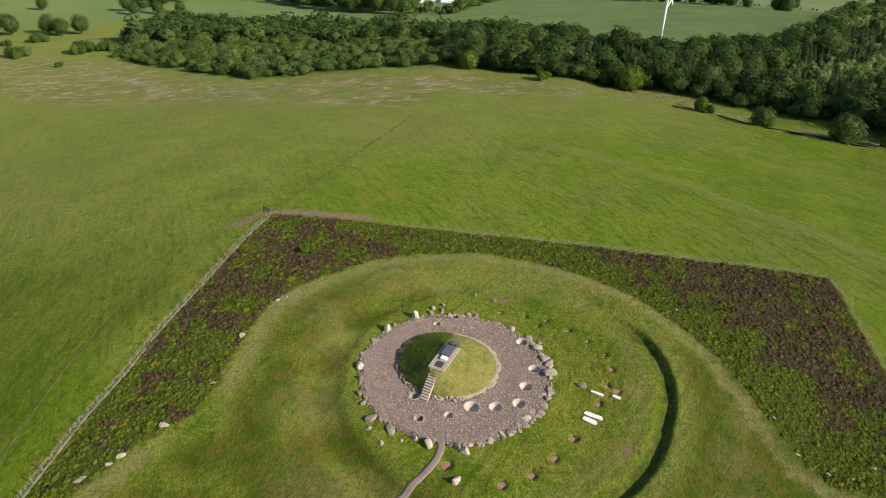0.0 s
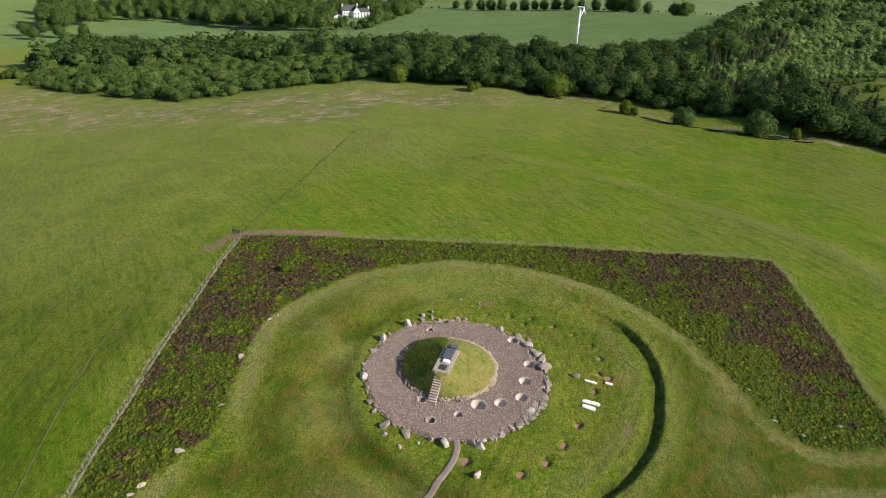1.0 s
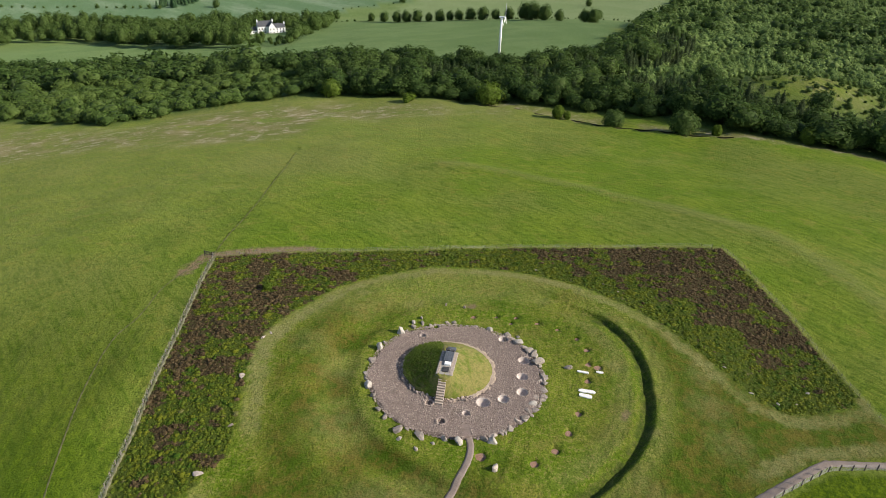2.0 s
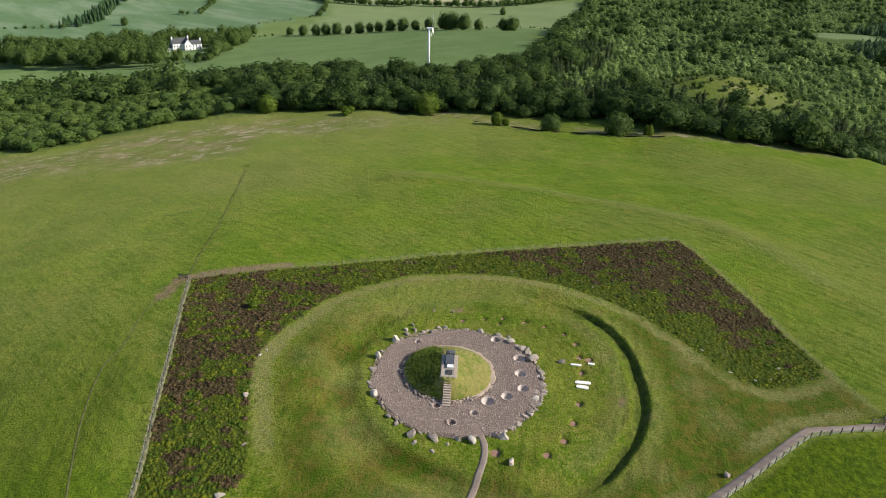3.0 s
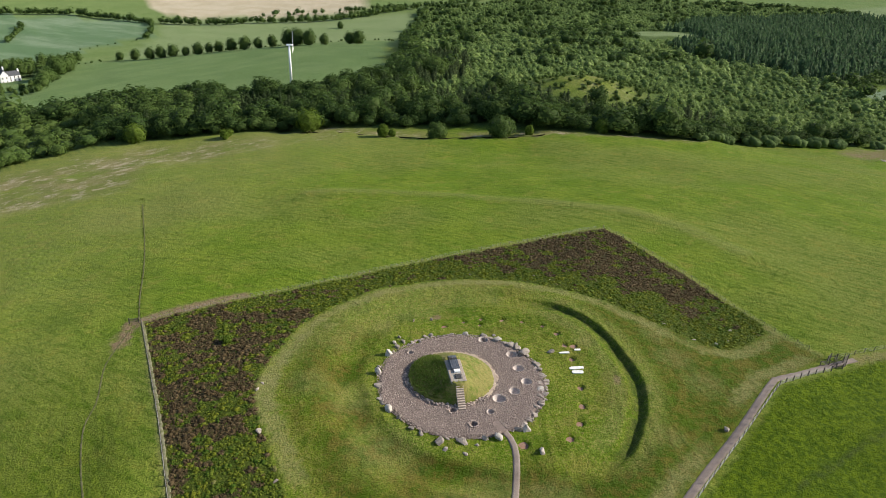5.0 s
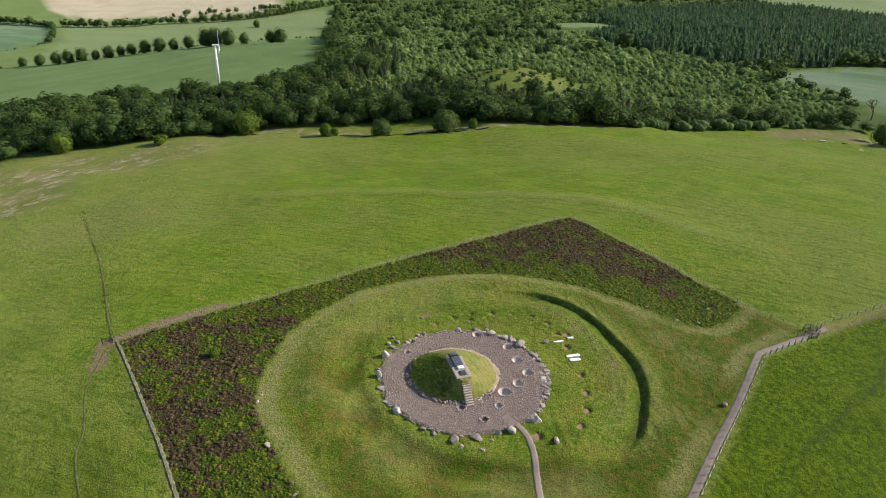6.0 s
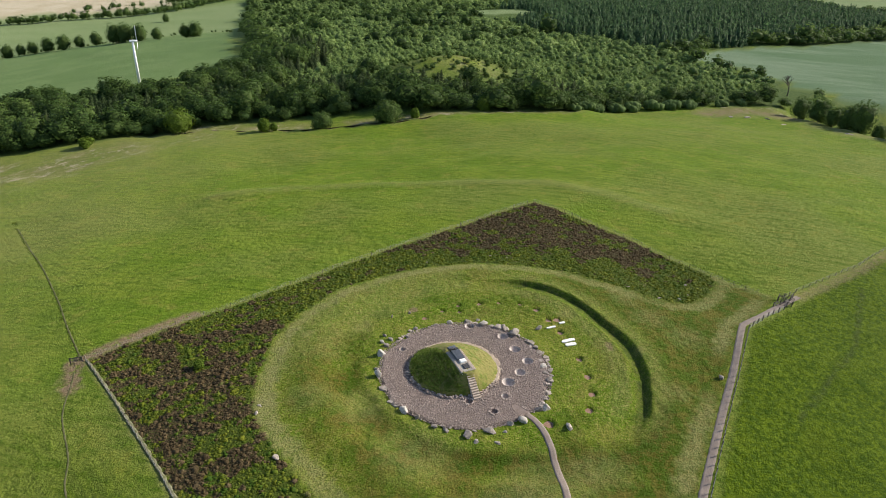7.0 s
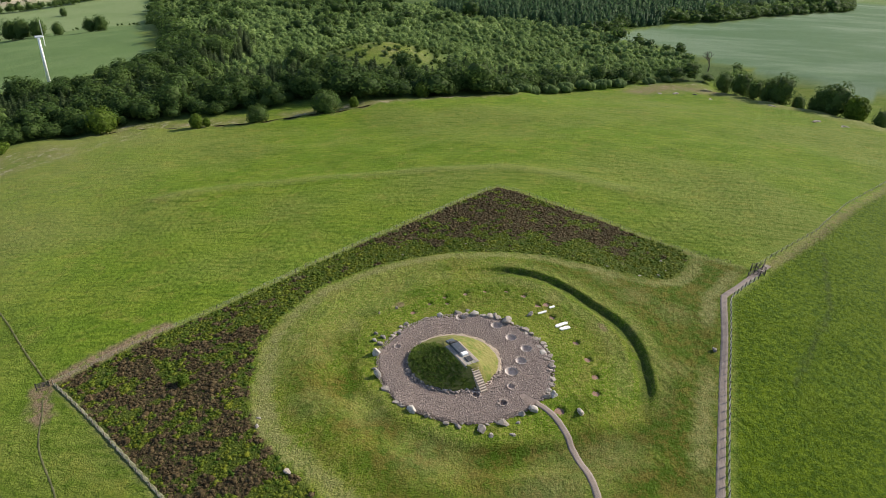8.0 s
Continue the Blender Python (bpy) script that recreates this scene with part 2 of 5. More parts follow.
# ---- mesh helpers ----
def solid(name, bm, material, smooth=False):
    me = bpy.data.meshes.new(name)
    bm.normal_update()
    bm.to_mesh(me)
    bm.free()
    me.materials.append(material)
    if smooth:
        me.polygons.foreach_set("use_smooth", [True] * len(me.polygons))
    return me


def part(name, bm, material, parent, label="", smooth=False):
    ob = new(name, bm if isinstance(bm, bpy.types.Mesh) else solid(name, bm, material, smooth))
    ob.parent = parent
    if label:
        ob["label"] = label
    return ob


def thing(name, m, label, category, group="", kind=""):
    ob = new(name)
    ob.empty_display_size = 0.2
    ob.matrix_world = m
    return tagged(ob, label, category, group, kind)


def add_box(bm, size, m=Matrix.Identity(4), bevel=0.0):
    made = bmesh.ops.create_cube(bm, size=1.0, matrix=m @ Matrix.Diagonal((*size, 1)))
    if bevel:
        edges = list({e for v in made["verts"] for e in v.link_edges})
        bmesh.ops.bevel(bm, geom=edges, offset=bevel, segments=1, affect="EDGES")


def add_rod(bm, a, b, ra, rb=None, sides=6):
    a, b = Vector(a), Vector(b)
    turn = (b - a).to_track_quat("Z", "Y").to_matrix().to_4x4()
    bmesh.ops.create_cone(bm, cap_ends=True, segments=sides, radius1=ra, radius2=ra if rb is None else rb,
                          depth=(b - a).length, matrix=Matrix.Translation((a + b) / 2) @ turn)


def raw_mesh(name, verts, faces, material, tone=None, smooth=False, core_shade=None):
    """A mesh from arrays of corners and of triangles or quads."""
    me = bpy.data.meshes.new(name)
    k = faces.shape[1]
    me.vertices.add(len(verts)), me.loops.add(faces.size), me.polygons.add(len(faces))
    me.vertices.foreach_set("co", np.ascontiguousarray(verts, dtype=np.float32).ravel())
    me.loops.foreach_set("vertex_index", np.ascontiguousarray(faces, dtype=np.int32).ravel())
    me.polygons.foreach_set("loop_start", np.arange(0, faces.size, k, dtype=np.int32))
    if smooth:
        me.polygons.foreach_set("use_smooth", np.ones(len(faces), dtype=bool))
    me.update(calc_edges=True)
    if tone is not None:
        me.attributes.new("tone", "FLOAT", "POINT").data.foreach_set("value", np.ascontiguousarray(tone, dtype=np.float32))
    if core_shade is not None:
        me.attributes.new("core_shade", "FLOAT", "POINT").data.foreach_set("value", np.ascontiguousarray(core_shade, dtype=np.float32))
    me.materials.append(material)
    return me


# ---- the lie of the land ----
SPOTS = np.array([
    (-2, -21, 0), (19, -13, 0), (-14, 9, 0), (47, 4, -1), (-34, 18, .3), (31, 37, -3.6), (64, -14, -3.2), (53, -32, -.4), (32, -35, -.3),
    (82, -37, -1.8), (-38, -2, -.3), (-44, -11, -.4), (-31, 39, -1.8), (-43, 59, -4.6), (84, 40, -6.2), (17, 90, -10.5), (-28, 114, -14.4),
    (-20, 216, -34), (156, 157, -30.3), (-161, 241, -49), (-125, 197, -37), (54, 275, -43), (143, 204, -36), (170, 185, -32.5),
    (271, 127, -37), (295, 131, -44), (205, -26, -16.5), (262, 272, -42), (156, 415, -60), (462, 71, -52), (687, 490, -82), (433, 815, -126)], float)
FAR_SPOTS = np.array([
    (518, 838, -140), (11, 928, -158), (0, -90, -3), (-110, -30, -9), (80, -100, -5), (0, 2500, -200), (2200, 1500, -210), (1500, 0, -120),
    (-1500, 1000, -150), (-1000, -500, -60), (0, -900, -50), (1000, -700, -60)], float)


def smooth_kernel(r2):
    return np.where(r2 > 0, 0.5 * r2 * np.log(r2 + 1e-12), 0.0)


def fit_land():
    spots = np.vstack((SPOTS, FAR_SPOTS))
    xy, n = spots[:, :2] / 100, len(spots)
    a = np.zeros((n + 3, n + 3))
    a[:n, :n] = smooth_kernel(((xy[:, None] - xy[None]) ** 2).sum(-1)) + np.eye(n) * 0.003
    a[:n, n], a[:n, n + 1:], a[n, :n], a[n + 1:, :n] = 1, xy, 1, xy.T
    return xy, np.linalg.solve(a, np.r_[spots[:, 2], 0, 0, 0])


LAND_XY, LAND_W = fit_land()


def land(x, y):
    x, y = np.asarray(x, float) / 100, np.asarray(y, float) / 100
    n = len(LAND_XY)
    z = LAND_W[n] + LAND_W[n + 1] * x + LAND_W[n + 2] * y
    for i in range(n):
        z = z + LAND_W[i] * smooth_kernel((x - LAND_XY[i, 0]) ** 2 + (y - LAND_XY[i, 1]) ** 2)
    return z


def step(x, a, b):
    t = np.clip((x - a) / (b - a), 0, 1)
    return t * t * (3 - 2 * t)


WAVES = {}


def waves(x, y, size, seed):
    """Soft unevenness from a few crossing waves, about -1 to 1."""
    if seed not in WAVES:
        r = random.Random(seed * 17 + 3)
        WAVES[seed] = [(math.cos(a), math.sin(a), r.uniform(0, 6.28), r.uniform(0.6, 1.7)) for a in (r.uniform(0, 6.28) for _ in range(7))]
    z = 0
    for c, q, shift, f in WAVES[seed]:
        f = f * 6.28 / size
        z = z + np.sin((x * c + y * q) * f + shift + 0.8 * np.sin((y * c - x * q) * f * 0.6))
    return z / 4.0


CAIRN, CAIRN_R = (0.7, 1.2), 15.9
MOUND, MOUND_R, MOUND_H = (-0.4, 3.0), 8.2, 3.3
CREST = [(-2.3, -1.6), (0.2, 3.9)]
HENGE = (8.0, -0.5)
COBBLE_PITS = [(-2.4, 14.1, .6), (1, 16.6, .6), (12.7, 9.6, .9), (14.1, 2.3, .95), (12.2, -2.0, .95), (10.7, -6.0, .95), (6.9, -6.9, .95), (3.1, -7.0, 1.1), (-0.5, -8.9, .65)]
RINGS = [(-5.1, -9.8), (-6.0, -5.0)]
LAWN_PITS = [(9.5, 19, .55), (14.2, 18.3, .5), (18, 16.9, .5), (16.4, 15.2, .4), (21.6, 14, .5), (24.7, 11, .5), (27.2, 7.1, .45), (27.5, 3.2, .55), (25.9, -.9, .6),
             (27.2, -2.1, .7), (23.8, -5.2, .6), (18.5, -12.7, .6), (15, -16.6, .65), (11.3, -19.6, .65), (6.9, -21.5, .75), (-.9, -18.2, .85)]


def ditch_line(r, a):
    """Metres outwards from the outer lip of the open ditch, at an angle in degrees."""
    return r - np.interp(a, (-93, -79, -65, -49, -35, -20, -3, 11, 27), (30.0, 29.5, 28.4, 27.9, 27.5, 27.6, 28.7, 29.6, 30.6))


def earthworks(x, y):
    """The henge's ditch and bank, and the pits."""
    dx, dy = x - HENGE[0], y - HENGE[1]
    r, a = np.hypot(dx, dy), np.degrees(np.arctan2(dy, dx))
    cut = step(a, -98, -70) * (1 - step(a, 14, 46))
    soft = 0.62 + 0.2 * waves(x, y, 40, 3)
    d = ditch_line(r, a) + 0.1 * waves(x, y, 14, 5) + 0.04 * waves(x, y, 2.2, 6)
    z = -0.75 * step(d, -3.6, -0.5) * (1 - step(d, -0.5, 0.55)) * cut + 0.3 * step(d, -0.6, 0.8) * (1 - step(d, 2.0, 12.0)) * cut
    z = z + soft * (np.exp(-((r - 36.5) / 4.0) ** 2) - 1.1 * step(r, 25.2, 27.2) * (1 - step(r, 29.0, 34.0)) * (1 - 0.75 * step(y, 8, 22))) * (1 - cut)
    for px, py, pr in LAWN_PITS:
        z = z - 0.6 * (1 - step(np.hypot(x - px, y - py), pr * 0.85, pr * 1.25))
    return z


def cobble_top(x, y):
    z = 0.16 + 0.05 * waves(x, y, 5, 8)
    for px, py in RINGS:
        z = z - 0.4 * (1 - step(np.hypot(x - px, y - py), 0.35, 0.8))
    for px, py, pr in COBBLE_PITS:
        d = np.hypot(x - px, y - py)
        z = z - 1.2 * (1 - step(d, pr * 0.92, pr * 1.12)) + 0.07 * np.exp(-((d - pr * 1.25) / 0.25) ** 2)
    return z


def ground_height(x, y):
    x, y = np.asarray(x, float), np.asarray(y, float)
    near = 1 - step(np.hypot(x - 5, y), 55, 90)
    z = land(x, y) + earthworks(x, y) * near + 0.06 * waves(x, y, 3.1, 1) * near + 0.25 * waves(x, y, 30, 2) + 0.5 * waves(x, y, 48, 9) * step(np.hypot(x, y), 60, 110)
    z = z + 13.0 * np.exp(-((x - 296) / 52) ** 2 - ((y - 246) / 32) ** 2)
    brow = near_line(np.atleast_1d(x), np.atleast_1d(y), FIELD_EDGE)
    beyond = inside(np.atleast_1d(x), np.atleast_1d(y), BEYOND)
    z = z - np.reshape(1.3 * step(beyond, -0.5, 2.2) * (1 - step(brow, 30, 60)), np.shape(z))
    z = z - np.reshape(7.0 * step(inside(np.atleast_1d(x), np.atleast_1d(y), HOLLOW), 0, 24), np.shape(z))
    terrace = near_line(np.atleast_1d(x), np.atleast_1d(y), TERRACE)
    z = z + np.reshape(0.7 * np.exp(-(terrace / 5.5) ** 2), np.shape(z))
    out = np.hypot(x, y)
    z = z + 0.8 * waves(x, y, 130, 4) * step(out, 80, 250)
    in_ring = 1 - step(np.hypot(x - CAIRN[0], y - CAIRN[1]), CAIRN_R - 0.7, CAIRN_R - 0.2)
    return z - in_ring * 1.0


def gz(x, y):
    return float(ground_height(x, y))


def ring_z(x, y):
    """The height of the cobbled platform."""
    return float(land(x, y)) + float(cobble_top(np.float64(x), np.float64(y)))


def inside(px, py, poly):
    """Signed distance to a polygon's outline, positive inside."""
    best = np.full(px.shape, 1e9)
    odd = np.zeros(px.shape, bool)
    for (ax, ay), (bx, by) in zip(poly, poly[1:] + poly[:1]):
        ex, ey = bx - ax, by - ay
        t = np.clip(((px - ax) * ex + (py - ay) * ey) / (ex * ex + ey * ey + 1e-9), 0, 1)
        best = np.minimum(best, np.hypot(px - ax - t * ex, py - ay - t * ey))
        odd ^= ((ay > py) != (by > py)) & (px < ex * (py - ay) / (ey if ey else 1e-9) + ax)
    return np.where(odd, best, -best)


def near_line(px, py, line):
    best = np.full(px.shape, 1e9)
    for (ax, ay), (bx, by) in zip(line, line[1:]):
        ex, ey = bx - ax, by - ay
        t = np.clip(((px - ax) * ex + (py - ay) * ey) / (ex * ex + ey * ey + 1e-9), 0, 1)
        best = np.minimum(best, np.hypot(px - ax - t * ex, py - ay - t * ey))
    return best


FIELD_EDGE = [(78, 266), (104, 250), (119, 228), (140, 200), (164, 178), (196, 161), (232, 137), (256, 121)]
TERRACE = [(36, 138), (50, 125), (63, 110), (79, 89), (95, 68), (106, 52), (108, 30), (106, 10)]
BROW = [(296, -120), (322, -54), (344, -20), (364, 12), (380, 38), (386, 54)]
HOLLOW = BROW + [(412, 66), (470, 40), (470, -120)]
BEYOND = FIELD_EDGE + [(330, 170), (300, 330), (100, 330)]
FENCE_WEST = [(-42.5, 60.6), (-46.2, 40.1), (-49.8, 20.8), (-54.0, 1.6), (-56.6, -9.5), (-59.2, -22.8), (-62.2, -38.0), (-66.0, -58.0)]
FENCE_NORTH = [(-42.5, 60.6), (-6.0, 54.6), (25.0, 51.5), (84.8, 41.4)]
FENCE_EAST = [(84.8, 41.4), (80.0, 12.0), (76.4, -4.2), (70.6, -31.8)]
LAWN_EDGE = [(-66, -40), (-53, -24.5), (-47, -16.5), (-43.8, -13), (-39.5, -9), (-38, -3), (-37, 3), (-36, 9.5), (-33.5, 18.5), (-29, 25.4), (-22, 31.4),
             (-16, 36.4), (-6, 40.6), (6.7, 42.6), (17.8, 40.3), (29, 34.7), (37, 27), (43, 17.3), (47.3, 8.6), (49.8, -1), (51.5, -10), (52.8, -16),
             (56, -19.8), (63, -20.8), (70, -20), (74, -16.5)]
TRACK = [(-40, -55), (-16, -48.6), (-3.6, -45.4), (19, -40), (36, -36.2), (51.4, -32.3), (54.5, -32.2), (60, -33.6), (69.5, -35.6), (75.5, -37)]
TRACK_FENCE = [(-40, -56.2), (-16, -49.7), (-1, -45.9), (18.6, -41.2), (36, -37.3), (52.4, -33.4), (61, -34.9), (68.5, -36.9)]
FENCE_FAR = [(71.5, -34.5), (82, -37.0), (106, -43.5), (137, -47.6), (179, -56), (240, -70)]
FAR_TRACK = [(75, -37), (84, -39.6), (106, -45), (137, -49.4), (179, -58.2), (240, -72)]
HEATH = LAWN_EDGE + [(75.2, -11), (76.0, -4), (79.6, 12.0), (84.2, 40.8), (25, 51.0), (-6, 54.0), (-42, 60.0), (-49.3, 20.8), (-53.5, 1.6), (-58.7, -22.8), (-65, -54)]
LAWN = LAWN_EDGE + [(70.5, -33), (60, -32.8), (52, -31.5), (-3, -44.4), (-60, -60)]
MEADOW = [(-40, -57), (-1, -46.6), (52.6, -33.7), (70, -37.6), (84, -39.8), (137, -49.5), (240, -72), (300, -400), (-200, -400)]
WOOD = [(-262, 495), (-218, 382), (-155, 328), (-100, 282), (-71, 308), (-27, 313), (13, 309), (42, 293), (78, 273), (110, 262), (130, 245), (152, 228),
        (175, 205), (198, 173), (232, 148), (258, 131), (300, 133), (345, 122), (400, 80), (440, 20), (490, 66), (520, 122), (548, 188), (640, 172), (745, 118), (1050, 22), (1300, 40),
        (1680, 450), (1780, 820), (1480, 1420), (900, 1330), (560, 880), (330, 530), (215, 378), (150, 374), (118, 392), (95, 432), (35, 484), (-5, 486), (-58, 532), (-170, 570), (-275, 640)]
HOUSE_WOOD = [(-330, 700), (-320, 815), (-295, 885), (-220, 845), (-144, 770), (-70, 695), (-20, 660), (20, 655), (53, 803), (92, 930), (110, 1010), (0, 1015), (-76, 1005), (-150, 1010), (-280, 1040), (-420, 960)]
PLANTATION = [(560, 200), (556, 290), (552, 345), (652, 470), (700, 455), (830, 590), (1200, 800), (1900, 700), (1300, 80), (760, 150)]
HAZY_CROP = [(458, 14), (489, 64), (519, 118), (548, 184), (640, 167), (745, 113), (1300, 50), (1300, -300), (500, -70), (446, -40)]
NEAR_CROP = [(-420, 690), (-270, 642), (-168, 574), (-56, 536), (-4, 490), (37, 488), (97, 440), (144, 400), (217, 382), (340, 570), (480, 770), (425, 790), (240, 925), (155, 990), (60, 1080)]
FAR_HAY = [(156, 996), (242, 930), (426, 796), (484, 775), (560, 890), (900, 1330), (700, 1380), (350, 1500), (300, 1300)]
EAST_HAY = [(1310, 40), (1690, 448), (1792, 818), (2700, 900), (2400, -100)]
STUBBLE = [(395, 1740), (385, 1580), (400, 1512), (570, 1412), (690, 1400), (800, 1450), (900, 1540), (1000, 1800), (500, 2100)]
HAZY_CROP_LEFT = [(-400, 1100), (60, 1095), (290, 1300), (340, 1510), (60, 1720), (-600, 1900)]
MOOR = [(-420, 480), (-216, 372), (-150, 312), (-96, 262), (-70, 290), (10, 290), (60, 262), (96, 240), (60, 232), (10, 236), (-20, 200), (-120, 226), (-180, 236), (-330, 330)]


def spaced(lo, hi, fine_lo, fine_hi, fine, mid_lo, mid_hi, mid, grow=1.038):
    xs = list(np.arange(fine_lo, fine_hi, fine))
    xs += list(np.arange(fine_hi, mid_hi, mid))
    left = list(np.arange(fine_lo - mid, mid_lo, -mid))
    d, x = mid, xs[-1]
    while x < hi:
        d *= grow
        x += min(d, 220)
        xs.append(x)
    d, x = mid, left[-1]
    while x > lo:
        d *= grow
        x -= min(d, 220)
        left.append(x)
    return np.array(left[::-1] + xs)


def heather_share(x, y):
    """Above a half: heather; below: bilberry."""
    inner = near_line(x, y, LAWN_EDGE)
    east = step(x, 22, 34)
    brown = 0.40 + 0.75 * waves(x, y, 13, 41) + 0.85 * waves(x, y, 6.0, 52) + 0.5 * waves(x, y, 2.8, 42)
    brown = brown + east * (step(inner, 10, 18) * 0.55 - 0.8 * (1 - step(inner, 6, 14))) - 0.55 * (1 - step(y, -4, 14)) * (1 - east) - 0.75 * (1 - step(np.abs(x - 9), 14, 26)) + 0.25 * (1 - step(np.hypot(x + 40, y - 35), 12, 26))
    return brown - 0.1 * east * (1 - step(y, -6, 10))


def build_ground():
    gx = spaced(-4200, 4200, -12, 40, 0.42, -66, 86, 0.9, 1.055)
    gy = spaced(-4200, 4200, -32, 25, 0.42, -58, 64, 0.9, 1.055)
    x, y = (v.ravel() for v in np.meshgrid(gx, gy))
    verts = np.stack((x, y, ground_height(x, y)), 1)
    w, h = len(gx), len(gy)
    i = (np.arange(h - 1)[:, None] * w + np.arange(w - 1)[None]).ravel()
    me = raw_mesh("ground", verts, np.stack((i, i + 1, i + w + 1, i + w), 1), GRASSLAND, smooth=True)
    jag = 0.6 * waves(x, y, 5, 11) + 0.5 * waves(x, y, 1.7, 12)
    wide = 6 * waves(x, y, 40, 13)
    mown = inside(x, y, LAWN)
    heath = inside(x, y, HEATH) + jag * 0.6
    straw_and_light = 0.85 * (1 - step(np.abs(mown - 2.2 + jag), 0.6, 2.4)) * step(mown, -0.2, 0.3) * step(waves(x, y, 22, 14), -1.1, 0.1)
    straw_and_light = straw_and_light + 1.0 * (1 - step(near_line(x, y, [(-34.5, 12), (-33, 17), (-30, 21)]) + jag * 0.6, 0.8, 2.6))
    for sx, sy, sr in ((-1, 26.5, 2.5), (26, 22, 3.0), (30, -2, 2.5), (28, -20, 2.2), (-11, 31.5, 2.5), (42, -16, 6), (40, -25, 6), (-20, -24, 8), (22, -31, 4), (-21, -6, 10), (-19, 8, 7), (-12, -26, 10), (-24, 16, 6), (-4, -30, 7), (46, -8, 5)):
        straw_and_light = straw_and_light + 0.38 * (1 - step(np.hypot(x - sx, y - sy) + jag, 0.2 * sr, sr))
    # hazy paleness of the left pasture, put into the turf colour
    straw_and_light = straw_and_light + 0.42 * step(y - 0.8 * x + wide, 80, 190)
    straw_and_light = straw_and_light + 0.3 * step(y + 3 * waves(x, y, 15, 17), 20, 28) * step(mown, 1, 3)
    straw_and_light = straw_and_light + 1.0 * (1 - step(near_line(x - 0.4, y, FENCE_WEST), 0.5, 1.2)) + 0.6 * (1 - step(near_line(x, y, FENCE_NORTH + FENCE_EAST[1:]) + 0.3 * jag, 0.5, 1.5))
    straw_and_light = straw_and_light + 0.75 * (1 - step(near_line(x, y, BROW[1:]) + 2 * jag + 0.4 * wide, 3, 15))
    # ridge highlight along the terrace, put into the turf colour
    straw_and_light = straw_and_light + 0.4 * (1 - step(np.abs(near_line(x, y, TERRACE) + 0.5 * jag - 1.0), 0.5, 4.5))
    soil = (1 - step(near_line(x, y, [(-49, 53), (-44, 61.8), (-36, 61.4), (-20, 58.9)]) + jag, 0.8, 2.6)) + 0.5 * (1 - step(near_line(x, y, FAR_TRACK) + 0.5 * jag, 0.7, 2.0))
    soil = soil + 0.9 * (1 - step(np.abs(np.hypot(x - MOUND[0], y - MOUND[1]) - MOUND_R), 0.5, 1.2)) + 0.8 * (1 - step(np.hypot(x - 10.5, y - 23.2) + jag, .5, 1.6))
    soil = soil + 0.8 * (1 - step(np.hypot(x - 26, y + 15) + jag, 0.3, 1.4)) + 0.9 * (1 - step(near_line(x, y, [(352, 84), (372, 74), (382, 60), (376, 44)]) + 3 * jag + 0.3 * wide, 4, 14))
    rut_and_shade = 0.0 * x
    for line in ([(30, -50), (62, -52), (92, -47)],):
        rut_and_shade = rut_and_shade + 0.75 * (1 - step(near_line(x, y, line) + 0.3 * jag, 0.1, 0.85))
    woods = inside(x, y, WOOD)
    moss = step(-x - 0.25 * y + 4 * waves(x, y, 18, 15), -4, 14) * (1 - step(mown, 26, 40)) * step(mown, 2, 9) * step(np.hypot(x, y), 18, 21)
    henge_r, side = np.hypot(x - HENGE[0], y - HENGE[1]), np.arctan2(y - HENGE[1], x - HENGE[0])
    west = step(np.abs(side), 1.7, 2.1)
    ochre = 0.6 * west * step(henge_r + 1.2 * jag, 29, 31.5) * (1 - step(henge_r + 1.2 * jag, 34, 37)) * step(waves(x, y, 16, 18), -0.5, 0.5)
    ochre = ochre + 0.3 * step(mown, 3, 6) * step(waves(x, y, 11, 19), 0.35, 0.9) * step(henge_r, 31, 34)
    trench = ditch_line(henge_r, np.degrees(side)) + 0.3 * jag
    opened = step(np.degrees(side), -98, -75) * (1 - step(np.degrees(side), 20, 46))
    # sunlight put into the colour of the ditch lips, shade into its floor
    straw_and_light = straw_and_light + 0.38 * opened * step(trench, -8, -5) * (1 - step(trench, -4, -2.6)) + 0.3 * opened * step(trench, 0.4, 1.2) * (1 - step(trench, 2, 5))
    rut_and_shade = rut_and_shade + 0.75 * opened * step(trench, -2.8, -1.4) * (1 - step(trench, -0.1, 0.6))
    moss = moss + 0.55 * west * step(henge_r, 25.5, 27) * (1 - step(henge_r, 29, 31))
